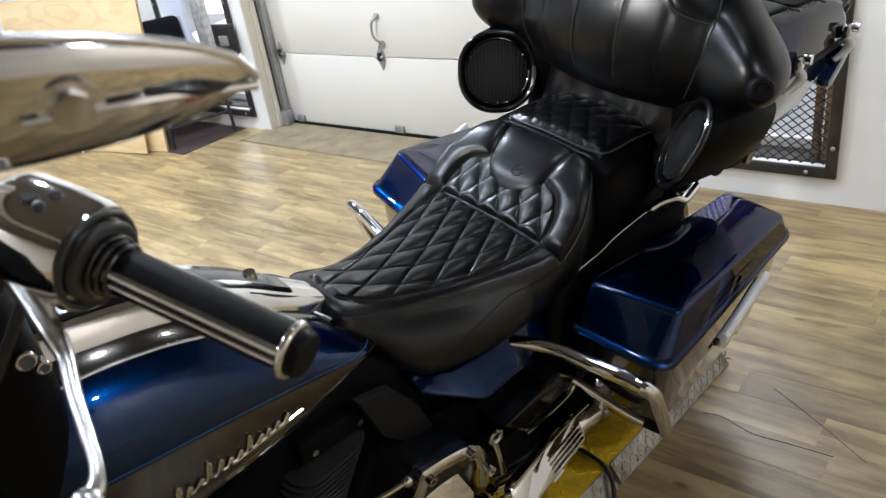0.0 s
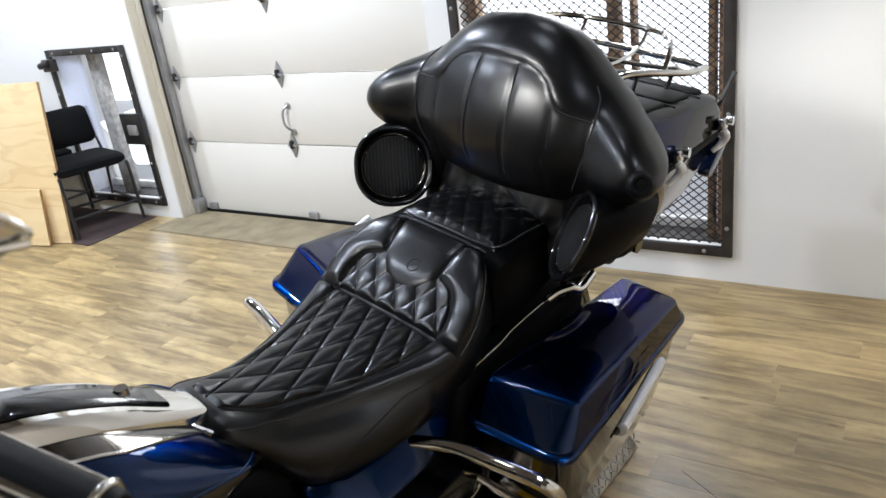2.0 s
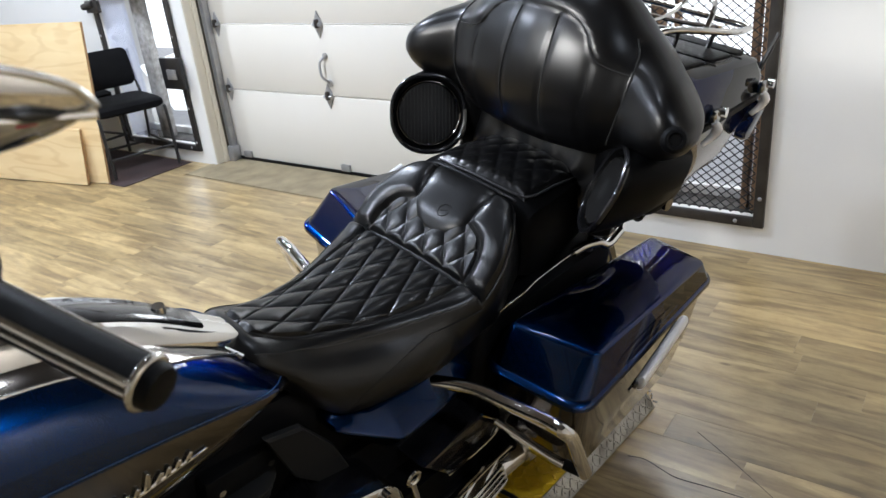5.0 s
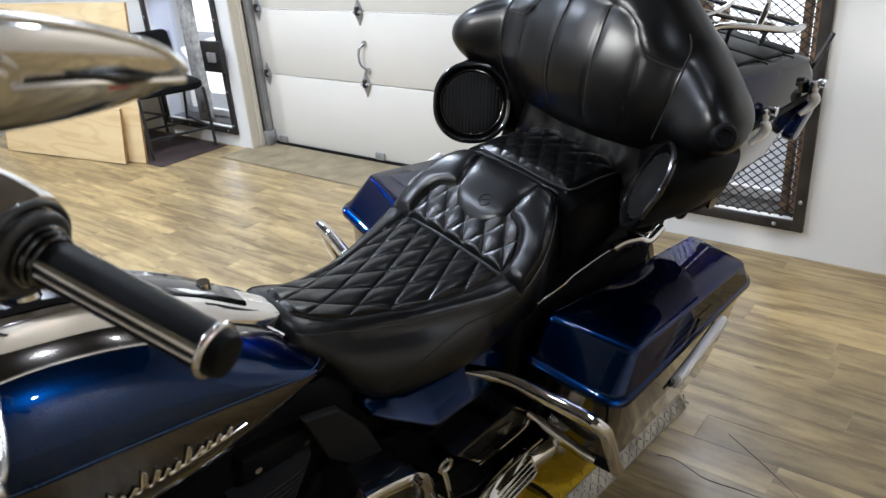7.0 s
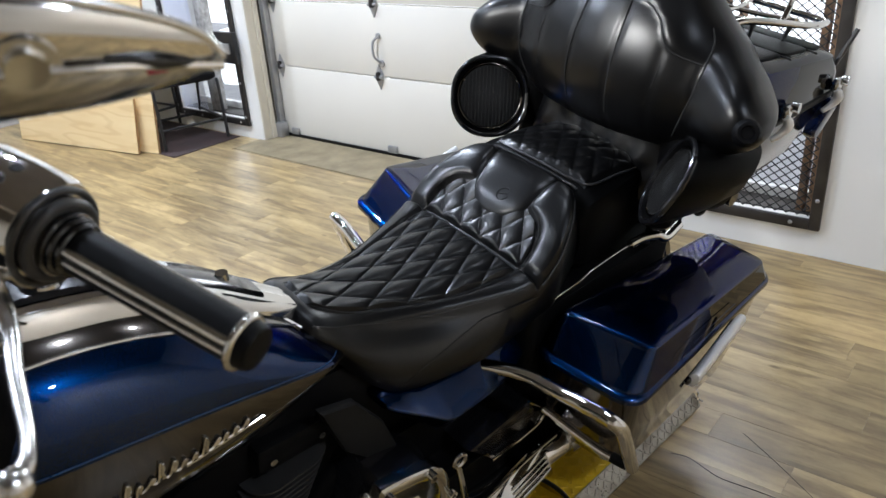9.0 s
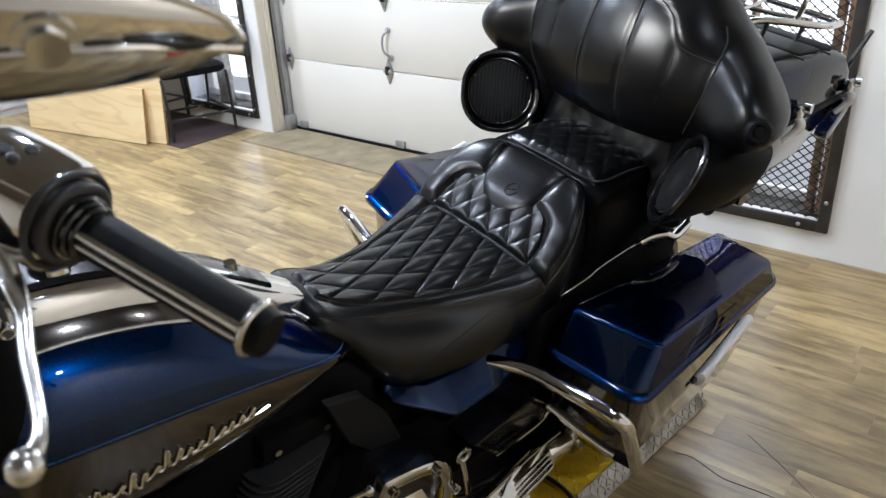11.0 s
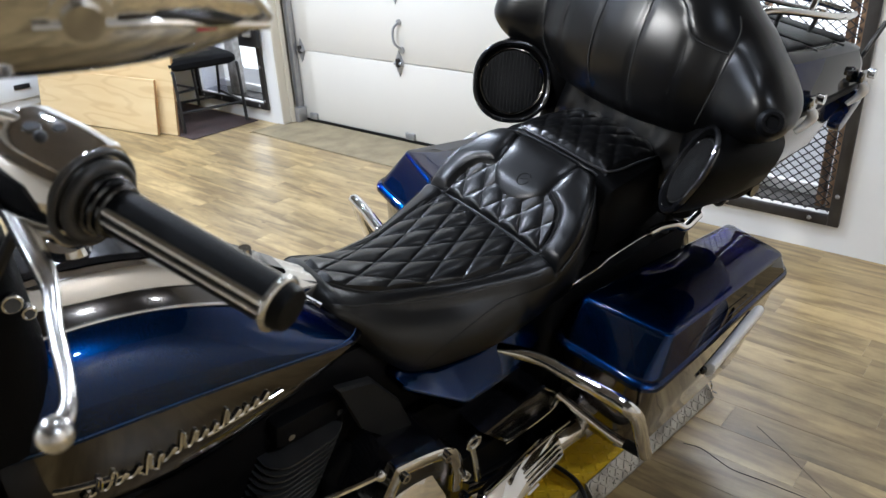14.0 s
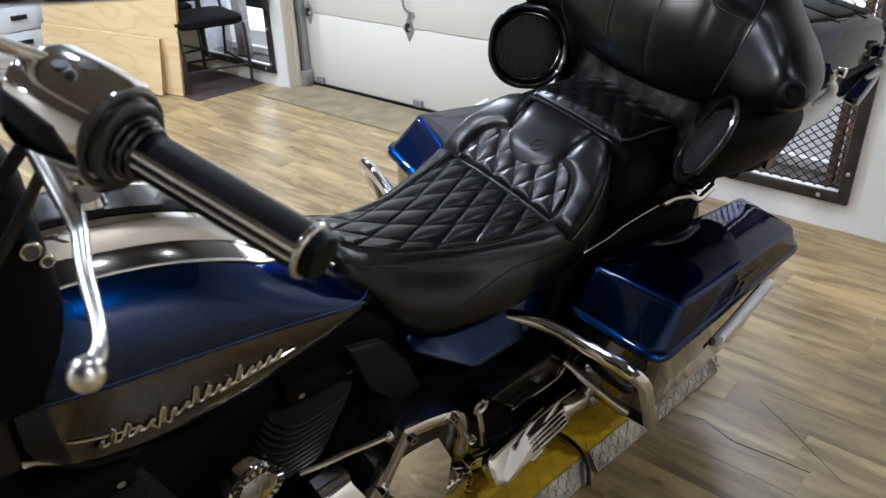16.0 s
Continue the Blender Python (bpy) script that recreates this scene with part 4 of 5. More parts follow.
saddlebag(1)
saddlebag(-1)


# chrome bag guards
def bag_guard(s):
    hoop = [(0.15, -0.10, 0.55), (0.253, -0.049, 0.566), (0.33, -0.03, 0.567), (0.402, -0.013, 0.567), (0.445, -0.008, 0.569), (0.464, -0.004, 0.565), (0.476, 0.014, 0.54), (0.484, 0.045, 0.47), (0.488, 0.082, 0.396)]
    g = part("bag_guard", tube([(s * x, y, z) for x, y, z in hoop], 0.0155, 14, 8), CHROME, bike, "bent chrome saddlebag guard")
    low = [(0.486, 0.085, 0.39), (0.42, 0.071, 0.39), (0.36, 0.06, 0.398), (0.27, 0.04, 0.42)]
    part("lower_rail", tube([(s * x, y, z) for x, y, z in low], 0.011, 12, 6), CHROME, g, "thinner chrome lower rail")
    part("rubber_end", tube([(s * 0.489, 0.086, 0.392), (s * 0.462, 0.08, 0.3905), (s * 0.44, 0.0755, 0.3905)], 0.0125, 12, 4), RUBBER, g, "black rubber sleeve")
    return g


bag_guard(1)
bag_guard(-1)

# side cover, frame and black mass below the seat
for s in (-1, 1):
    rings = []
    for y, zt, xe, ze, d in ((-0.348, 0.606, 0.186, 0.602, 0.008), (-0.335, 0.612, 0.195, 0.594, 0.014), (-0.28, 0.612, 0.213, 0.560, 0.030), (-0.222, 0.610, 0.229, 0.523, 0.045), (-0.205, 0.610, 0.2305, 0.519, 0.050), (-0.12, 0.606, 0.228, 0.522, 0.062), (-0.045, 0.60, 0.222, 0.527, 0.060), (0.03, 0.59, 0.196, 0.545, 0.050)):
        prof = [(0.08, zt), (0.135, zt), (0.145, zt - 0.002), (xe - 0.006, ze + 0.004), (xe - 0.001, ze), (xe, ze - 0.004), (xe - 0.002, ze - 0.008), (xe - 0.02 - 0.3 * d, ze - 0.008 - d), (0.08, ze - 0.008 - d)]
        rings.append([(s * x, y, z) for x, z in prof])
    part("side_cover", loft(rings), BLUE, bike, "deep blue side cover under the seat")
    prof = [(-0.131, 0.39), (0.03, 0.42), (0.048, 0.403), (0.095, 0.357), (0.087, 0.318), (0.014, 0.303), (-0.071, 0.299), (-0.155, 0.385)]
    rings = [[(s * x, -0.02 + (y + 0.02) * k, 0.36 + (z - 0.36) * k) for y, z in prof] for x, k in ((0.15, 1.0), (0.226, 1.0), (0.235, 0.96), (0.237, 0.86), (0.230, 0.82))]
    cover = part("battery_cover", loft(rings), BLACKGLOSS, bike, "gloss black lower cover")
    part("cover_trim", tube([(s * 0.236, y, z) for y, z in prof[1:7]], 0.0042, 8, 4), CHROME, cover, "thin chrome edge trim")
part("frame", loft([[(x * w, y, zc + z * h) for x, z in ((-1, -0.8), (-0.8, -1), (0.8, -1), (1, -0.8), (1, 0.8), (0.8, 1), (-0.8, 1), (-1, 0.8))] for y, w, zc, h in ((-1.05, 0.07, 0.60, 0.10), (-0.8, 0.10, 0.50, 0.16), (-0.5, 0.12, 0.46, 0.20), (-0.2, 0.13, 0.46, 0.20), (0.1, 0.13, 0.52, 0.15), (0.3, 0.12, 0.60, 0.10))]), BLACKCOAT, bike, "black frame and engine cases")
part("swingarm", loft([rrect(-0.155, 0.155, y0, y1, 0.03, z) for y0, y1, z in ((-0.48, 0.16, 0.13), (-0.50, 0.20, 0.16), (-0.50, 0.20, 0.40), (-0.44, 0.15, 0.46))]), BLACKCOAT, bike, "black gearbox and swingarm casing")
fender = [[(0.125 * c, 0.43 + r * math.cos(a), 0.33 + r * math.sin(a)) for c, r in ((-1, 0.33), (-0.96, 0.355), (-0.7, 0.375), (0, 0.385), (0.7, 0.375), (0.96, 0.355), (1, 0.33), (0.96, 0.325), (0, 0.36), (-0.96, 0.325))] for a in np.linspace(radians(165), radians(5), 26)]
part("rear_fender", loft(fender), BLUE, bike, "deep blue rear fender")
for s in (-1, 1):
    part("fender_strut", tube([(s * 0.216, 0.075, 0.680), (s * 0.214, 0.16, 0.688), (s * 0.207, 0.215, 0.693), (s * 0.204, 0.33, 0.702), (s * 0.206, 0.36, 0.70)], 0.0021, 8), CHROME, bike, "slim chrome fender strut")
    part("grab_bracket", tube([(s * 0.205, 0.355, 0.705), (s * 0.212, 0.39, 0.712), (s * 0.225, 0.43, 0.712), (s * 0.235, 0.46, 0.70), (s * 0.22, 0.54, 0.70)], 0.011, 10), CHROME, bike, "chrome rack bracket")
    for y in (0.43, 0.56):
        part("mount_post", rod((s * 0.2, y, 0.66), (s * 0.205, y + 0.015, 0.80), 0.01), BLACKMETAL, bike)
    part("wire_loop", tube([(s * 0.235, 0.53, 0.78), (s * 0.25, 0.545, 0.745), (s * 0.26, 0.56, 0.75), (s * 0.262, 0.565, 0.785)], 0.005, 8), BLACKMETAL, bike)

for s in (-1, 1):
    prof = [(-0.495, 0.675), (-0.42, 0.655), (-0.35, 0.56), (-0.30, 0.44), (-0.35, 0.445), (-0.44, 0.54)]
    ym, zm = -0.40, 0.55
    part("heat_deflector", loft([[(s * x, ym + (y - ym) * k, zm + (z - zm) * k) for y, z in prof] for x, k in ((0.165, 1.0), (0.176, 1.0), (0.181, 0.95))]), MATTE, bike, "matte dark grey heat deflector")
part("fairing_skirt", loft([rrect(-0.36, 0.40, -1.22, -1.10, 0.05, z) for z in (0.40, 0.75, 1.05, 1.16)]), BLACKCOAT, bike, "black fairing body before the tank")
for s in (-1, 1):
    rings = [[(s * x, y, z) for x, y, z in rrect(0.11, 0.214, y0, y1, 0.03, lambda x, y, k=k: k + 0.05 * (y - 0.1))] for y0, y1, k in ((0.06, 0.50, 0.34), (0.03, 0.54, 0.42), (0.02, 0.54, 0.64), (0.05, 0.52, 0.662))]
    part("mount_panel", loft(rings), BLACKCOAT, bike, "black panel between the seat and the saddlebag")
# rear wheel
wheel = part("rear_wheel", loft([[(0.06 * math.cos(b), 0.43 + (0.2 + 0.02 * math.sin(b)) * math.cos(a), 0.32 + (0.2 + 0.02 * math.sin(b)) * math.sin(a)) for b in np.linspace(0, 2 * math.pi, 9)[:-1]] for a in np.linspace(0, 2 * math.pi, 37)], False), BLACKGLOSS, bike, "black cast rear wheel")
part("tyre", loft([[(0.085 * math.cos(b), 0.43 + (0.255 + 0.065 * math.sin(b)) * math.cos(a), 0.32 + (0.255 + 0.065 * math.sin(b)) * math.sin(a)) for b in np.linspace(0, 2 * math.pi, 17)[:-1]] for a in np.linspace(0, 2 * math.pi, 49)], False), RUBBER, wheel, "black rubber tyre")
for k in range(9):
    a = 2 * math.pi * k / 9
    part("spoke", rod((0, 0.43 + 0.03 * math.cos(a), 0.32 + 0.03 * math.sin(a)), (0, 0.43 + 0.19 * math.cos(a), 0.32 + 0.19 * math.sin(a)), 0.014, 8), BLACKGLOSS, wheel)
part("hub", rod((-0.07, 0.43, 0.32), (0.07, 0.43, 0.32), 0.045, 20), CHROME, wheel)


# tour trunk with backrest, speakers and rack
def tour_trunk():
    sill = lambda y: 0.045 * (y - 0.56)
    body = [rrect(-hx, hx, y0, y1, r, lambda x, y, z=z, k=k: z + k * sill(y)) for hx, y0, y1, r, z, k in ((0.20, 0.54, 0.72, 0.06, 0.765, 0), (0.27, 0.50, 0.80, 0.07, 0.785, 0.3), (0.312, 0.485, 0.872, 0.08, 0.86, 0.6), (0.326, 0.48, 0.914, 0.06, 0.95, 1), (0.33, 0.48, 0.925, 0.055, 0.985, 1))]
    trunk = part("tour_trunk", loft(body), PEWTER, bike, "pewter grey hard luggage trunk with a blue lid")
    rim = [rrect(-hx, hx, y0, y1, 0.055, lambda x, y, z=z: z + sill(y)) for hx, y0, y1, z in ((0.334, 0.476, 0.930, 0.982), (0.338, 0.472, 0.935, 0.988), (0.338, 0.472, 0.935, 1.0), (0.334, 0.476, 0.930, 1.005))]
    part("rim", loft(rim), BLACKCOAT, trunk, "black rubber lid seal")
    lid = [rrect(-hx, hx, y0, y1, r, lambda x, y, z=z, k=k: z - k * (y - 0.48)) for hx, y0, y1, r, z, k in ((0.335, 0.475, 0.931, 0.055, 1.002, -0.045), (0.330, 0.48, 0.926, 0.055, 1.07, 0.02), (0.318, 0.49, 0.905, 0.05, 1.124, 0.07), (0.300, 0.51, 0.885, 0.07, 1.134, 0.075), (0.2, 0.56, 0.84, 0.05, 1.138, 0.075))]
    top = part("lid", loft(lid), BLUE, trunk, "deep blue metallic trunk lid")
    for y0, y1 in ((0.53, 0.665), (0.68, 0.80), (0.815, 0.875)):
        part("lid_panel", loft([rrect(-0.278 + i, 0.278 - i, y0 + i, y1 - i, 0.012, lambda x, y, d=d: 1.1375 - 0.075 * (y - 0.48) + d) for d, i in ((-0.006, 0.0), (0.002, 0.0), (0.004, 0.004))]), VINYL, top, "black textured lid panel")
    for y in (0.672, 0.808):
        part("lid_rib", box(-0.30, 0.30, y - 0.003, y + 0.003, 1.122 - 0.075 * (y - 0.48), 1.1375 - 0.075 * (y - 0.48), 0.002), BLACKGLOSS, top)
    for s in (-1, 1):
        for y in (0.632, 0.882):
            z = 1.0 + sill(y)
            latch = part("latch", box(min(s * 0.334, s * 0.352), max(s * 0.334, s * 0.352), y - 0.016, y + 0.016, z + 0.004, z + 0.036, 0.006), BRUSHED, trunk, "bright metal trunk latch")
            part("latch_hook", tube([(s * 0.350, y - 0.012, z + 0.012), (s * 0.357, y - 0.004, z - 0.004), (s * 0.352, y - 0.008, z - 0.024), (s * 0.340, y - 0.026, z - 0.044)], 0.009, 10, 4, radii=(0.008, 0.012, 0.009, 0.006)), LEVERMETAL, latch)
            part("latch_cap", rod((s * 0.346, y + 0.012, z + 0.030), (s * 0.362, y + 0.014, z + 0.032), 0.012, 14), BRUSHED, latch)
        marker = pose(s * 0.331, 0.885, 0.945, -38, 0, 0)
        part("side_marker", loft([[marker @ Vector((s * d, py, pz)) for py, pz, _ in rrect(-0.019 * k, 0.019 * k, -0.055 * k, 0.055 * k, 0.017 * k)] for d, k in ((-0.012, 1.0), (0.008, 1.0), (0.016, 0.9), (0.018, 0.6))]), LENS, trunk, "dark blue side marker lens")
    part("antenna_mount", rod((0.315, 0.90, 1.07), (0.325, 0.935, 1.155), 0.006, 8), BLACKMETAL, trunk)
    return trunk


trunk = tour_trunk()


def rack():
    z = lambda y, k: 1.183 - 0.06 * (y - 0.6) + k
    hoop = [(-0.17, 0.58, z(0.58, -0.04)), (-0.19, 0.62, z(0.62, 0)), (-0.25, 0.80, z(0.80, -0.008)), (-0.255, 0.90, z(0.90, -0.012)), (-0.2, 0.94, z(0.94, -0.012)), (0.2, 0.94, z(0.94, -0.012)), (0.255, 0.90, z(0.90, -0.012)), (0.25, 0.80, z(0.80, -0.008)), (0.19, 0.62, z(0.62, 0)), (0.17, 0.58, z(0.58, -0.04))]
    r = part("luggage_rack", tube(hoop, 0.0085, 10, 6), CHROME, trunk, "chrome luggage rack on the trunk lid")
    for y in (0.67, 0.79):
        w = 0.205 + 0.30 * (y - 0.67)
        part("cross_bar", tube([(-w, y, z(y, 0)), (-0.1, y, z(y, -0.012)), (0.1, y, z(y, -0.012)), (w, y, z(y, 0))], 0.006, 8, 4), CHROME, r)
        for s in (-1, 1):
            part("foot", rod((s * w * 0.95, y, z(y, 0)), (s * w * 0.9, y, z(y, -0.06)), 0.006, 8), CHROME, r)
    part("raised_rail", tube([(-0.225, 0.74, z(0.74, 0)), (-0.20, 0.81, z(0.81, 0.045)), (-0.12, 0.905, z(0.905, 0.055)), (0.12, 0.905, z(0.905, 0.055)), (0.20, 0.81, z(0.81, 0.045)), (0.225, 0.74, z(0.74, 0))], 0.007, 8, 6), CHROME, r)
    for x in (-0.09, 0.09):
        part("bar", tube([(x, 0.67, z(0.67, -0.012)), (x, 0.79, z(0.79, -0.008)), (x, 0.88, z(0.88, 0.02)), (x, 0.905, z(0.905, 0.052))], 0.005, 8, 4), CHROME, r)
    return r


rack()

# backrest: half outline as rows of x, top height, bottom height
BACK = [(0.0, 1.312, 0.925), (0.06, 1.306, 0.925), (0.11, 1.291, 0.928), (0.15, 1.266, 0.93), (0.18, 1.240, 0.935), (0.205, 1.216, 0.945), (0.235, 1.194, 0.955), (0.29, 1.162, 0.968), (0.335, 1.138, 0.982), (0.372, 1.108, 1.002), (0.396, 1.078, 1.022), (0.404, 1.052, 1.040)]
# height of the arched seam over the middle panel
ARCH = [(0.0, 1.236), (0.05, 1.233), (0.095, 1.222), (0.13, 1.198), (0.152, 1.166), (0.175, 1.15), (0.245, 1.138), (0.39, 1.125)]


def ease(t):
    t = min(max(t, 0.0), 1.0)
    return t * t * (3 - 2 * t)


def back_at(x, v, front=True):
    ax_ = abs(x)
    zt, zb = curve_at(BACK, ax_)
    z = zb + (zt - zb) * v
    th = (0.092 - 0.012 * min(ax_ / 0.3, 1)) * max(0.0, 1 - (ax_ / 0.405) ** 9) ** 0.5
    y = 0.442 + 0.035 * (min(ax_, 0.25) / 0.25) ** 2 - 0.06 * ease((ax_ - 0.20) / 0.17) + 0.24 * (z - 1.1)
    bulge = max(0.0, 1 - abs(2 * v**1.4 - 1) ** 2.6) ** 0.55
    if not front:
        return (x, y + th * (1.25 + 0.1 * min(ax_ / 0.2, 1)) * bulge, z)
    arch = curve_at(ARCH, ax_)[0]
    wing = 0.24 + 0.05 * (z - 1.1) - 1.2 * (z - 1.1) ** 2
    if z > arch and zt > arch + 0.01:
        k = (z - arch) / (zt - arch)
        y -= 0.007 * math.sqrt(max(0.0, 1 - (2 * min(k, 0.5) - 1) ** 4)) * min(1, max(0, (0.27 - ax_) / 0.1))
    else:
        rib = min(abs(ax_ - 0.055), abs(ax_ - 0.155)) if ax_ < 0.2 else 1
        y += 0.0032 * math.exp(-(rib / 0.0045) ** 2)
    y += 0.004 * math.exp(-((ax_ - wing) / 0.006) ** 2) * max(0, 1 - abs(v - 0.5) * 1.9)
    y -= 0.016 * max(0.0, 1 - (ax_ / 0.24) ** 4) * max(0.0, 1 - ((z - 1.08) / 0.15) ** 2)
    return (x, y - th * bulge, z)


def back_front(x, z):
    zt, zb = curve_at(BACK, abs(x))
    return back_at(x, (z - zb) / (zt - zb))[1]


rings = []
for x in 0.4035 * np.sin(np.linspace(-math.pi / 2, math.pi / 2, 141)):
    vs = 0.5 - 0.5 * np.cos(np.linspace(0, math.pi, 61))
    rings.append([back_at(x, v) for v in vs] + [back_at(x, v, False) for v in vs[-2:0:-1]])
backrest = part("backrest", loft(rings), LEATHER, bike, "large padded black leather passenger backrest")


def back_seam(points, r=0.0022):
    path = smooth_path([(q[0], q[1], 0) for q in points], 6)
    part("seam", tube([(p.x, back_front(p.x, p.y) - 0.0004, p.y) for p in path], r, 6, 0), SEAMTHREAD, backrest)


back_seam([(x, curve_at(ARCH, abs(x))[0]) for x in np.linspace(-0.243, 0.243, 30)])
for x in (-0.055, 0.055):
    back_seam([(x * 0.9, 1.222), (x, 1.16), (x * 1.05, 1.06), (x, 0.98)])
for s in (-1, 1):
    back_seam([(s * 0.155, 1.15), (s * 0.16, 1.10), (s * 0.15, 1.03)], 0.001)
    back_seam([(s * 0.214, 1.2), (s * 0.235, 1.175), (s * 0.243, 1.14), (s * 0.24, 1.08), (s * 0.228, 1.02), (s * 0.212, 0.975)])


def speaker_pod(s):
    """A moulded black pod with a round grille that faces forward and inward."""
    n = Vector((-s * 0.74, -0.56, 0.36)).normalized()
    c = Vector((s * 0.270, 0.335, 0.905))
    back = Vector((s * 0.30, 0.95, 0.0))
    turn = n.to_track_quat("Z", "Y").to_matrix().to_4x4()
    m = Matrix.Translation(c) @ turn
    rings = []
    for d, k in ((-0.20, 0.66), (-0.14, 0.88), (-0.06, 0.98), (-0.015, 1.0), (0.0, 0.99), (0.010, 0.95), (0.011, 0.90), (0.001, 0.84)):
        rings.append([m @ Vector((p[0], p[1], max(d, 0.0))) + back * max(0.0, -d) for p in rrect(-0.098 * k, 0.098 * k, -0.100 * k, 0.100 * k, 0.088 * k, 0, 6)])
    pod = part("speaker_pod", loft(rings), VINYL, bike, "moulded black speaker pod")
    part("grille", loft([[m @ Vector((r * math.cos(a), r * math.sin(a), d)) for a in np.linspace(0, 2 * math.pi, 33)[:-1]] for r, d in ((0.080, -0.003), (0.076, 0.003), (0.05, 0.006), (0.01, 0.007))]), GRILLE, pod, "round black speaker grille")
    part("bezel", tube([m @ Vector((p[0], p[1], 0.008)) for p in rrect(-0.094, 0.094, -0.096, 0.096, 0.085, 0, 8)] + [m @ Vector((0.094, 0.011, 0.008))], 0.0065, 8, 0), BLACKGLOSS, pod, "rounded gloss black bezel")
    part("grille_ring", tube([m @ Vector((0.081 * math.cos(a), 0.081 * math.sin(a), 0.003)) for a in np.linspace(0, 2 * math.pi, 41)], 0.0035, 8, 0), PEWTER, pod, "dark metal grille ring")
    bm = bmesh.new()
    for k in range(-8, 9):
        h = math.sqrt(max(0, 0.074**2 - (k * 0.009) ** 2))
        box(k * 0.009 - 0.0012, k * 0.009 + 0.0012, -h, h, 0.004, 0.0085, bm=bm, m=m)
    part("grille_ribs", bm, GRILLE, pod, "", False)
    for a in (30, 150, 270):
        part("screw", ball(m @ Vector((0.077 * math.cos(radians(a)), 0.077 * math.sin(radians(a)), 0.006)), 0.003, 0.003, 0.003, 8, 6), CHROME, pod)
    if s > 0:
        k0, k1 = Vector((0.335, 0.43, 1.02)), Vector((0.392, 0.345, 1.066))
        kt = Matrix.Translation(k0) @ (k1 - k0).to_track_quat("Z", "Y").to_matrix().to_4x4()
        kl = (k1 - k0).length
        part("control_knob", loft([[kt @ Vector((r * math.cos(a) * (1 + 0.04 * (j % 2)), r * math.sin(a) * (1 + 0.04 * (j % 2)), d)) for j, a in enumerate(np.linspace(0, 2 * math.pi, 37)[:-1])] for d, r in ((0.0, 0.026), (kl * 0.75, 0.028), (kl * 0.93, 0.026), (kl, 0.020), (kl, 0.014), (kl * 0.95, 0.012))]), BLACKCOAT, pod, "black rubber control knob")
    part("jack_cover", rod((s * 0.325, 0.50, 0.845), (s * 0.345, 0.50, 0.845), 0.018, 14), BLACKGLOSS, pod)
    return pod


speaker_pod(1)
speaker_pod(-1)
part("backrest_base", loft([rrect(-0.245 + i, 0.245 - i, 0.41 + j, 0.475, 0.03, z) for i, j, z in ((0.02, 0.02, 0.72), (0.0, 0.0, 0.74), (0.0, 0.02, 0.90), (0.02, 0.04, 1.0))]), VINYL, bike, "black base under the backrest")
# its creased front
part("skirt", grid(60, 24, lambda u, v: (-0.235 + 0.47 * u, 0.398 + 0.03 * v + 0.003 * math.sin(41 * u + 3 * math.sin(7 * v)) * math.sin(3.1 * v) + 0.002 * math.sin(17 * v + 9 * u) + 0.08 * abs(2 * u - 1) ** 8, 0.74 + 0.24 * v)), LEATHER, bike, "creased black leather skirt under the backrest")
part("lower_carrier", loft([rrect(-0.25, 0.25, 0.40, 0.75, 0.06, z) for z in (0.76, 0.79)]), BLACKCOAT, bike, "black trunk carrier plate")
for s in (-1, 1):
    shell = []
    for y, k, zo in ((0.405, 0.20, 0.0), (0.412, 0.55, 0.0), (0.425, 0.80, 0.0), (0.445, 0.94, 0.0), (0.475, 1.02, 0.0), (0.51, 1.02, 0.0), (0.55, 0.96, 0.0)):
        shell.append([(s * (0.255 + 0.095 * k * math.copysign(abs(math.cos(a)) ** 0.75, math.cos(a))), y, 0.915 + zo + 0.115 * k * math.copysign(abs(math.sin(a)) ** 0.8, math.sin(a))) for a in np.linspace(0, 2 * math.pi, 29)[:-1]])
    part("side_shell", loft(shell), VINYL, bike, "black moulded side shell below the backrest")

# engine: finned cylinders, primary cover, footboard, pipes
for yc, tilt in ((-0.60, -22), (-0.86, 22)):
    cyl = part("cylinder", rod((0.03, yc, 0.38), (0.03, yc + math.tan(radians(tilt)) * -0.22, 0.60), 0.075, 20), BLACKCOAT, bike, "black finned engine cylinder")
    for k in range(10):
        z = 0.405 + k * 0.0145
        y = yc - math.tan(radians(tilt)) * (z - 0.38)
        m = Matrix.Translation((0.05, y, z)) @ pose(0, 0, 0, -tilt * 0.4, 0, 0)
        part("fin", loft([[m @ Vector((p[0], p[1], d)) for p in rrect(-0.12, 0.12, -0.085, 0.085, 0.05)] for d in (-0.0025, 0.0025)]), GREYRUBBER, cyl, "dark grey cooling fin")
    zh = 0.572
    yh = yc - math.tan(radians(tilt)) * (zh - 0.38)
    head = part("cylinder_head", box(-0.10, 0.148, yh - 0.078, yh + 0.078, zh - 0.018, zh + 0.045, 0.014), BLACKCOAT, cyl, "black cylinder head")
    for o in (-0.05, 0.05):
        part("head_bolt", rod((0.146, yh + o, zh + 0.012), (0.154, yh + o, zh + 0.012), 0.007, 10), BRUSHED, head)
PRIM = [(-0.56, 0.20), (-0.50, 0.30), (-0.478, 0.345), (-0.428, 0.478), (-0.408, 0.495), (-0.31, 0.472), (-0.268, 0.440), (-0.245, 0.385), (-0.235, 0.31), (-0.18, 0.25), (-0.20, 0.17), (-0.40, 0.15)]
prim = [[(x, -0.36 + (y + 0.36) * k, 0.33 + (z - 0.33) * k) for y, z in PRIM] for x, k in ((0.10, 1.0), (0.235, 1.0), (0.248, 0.97))]
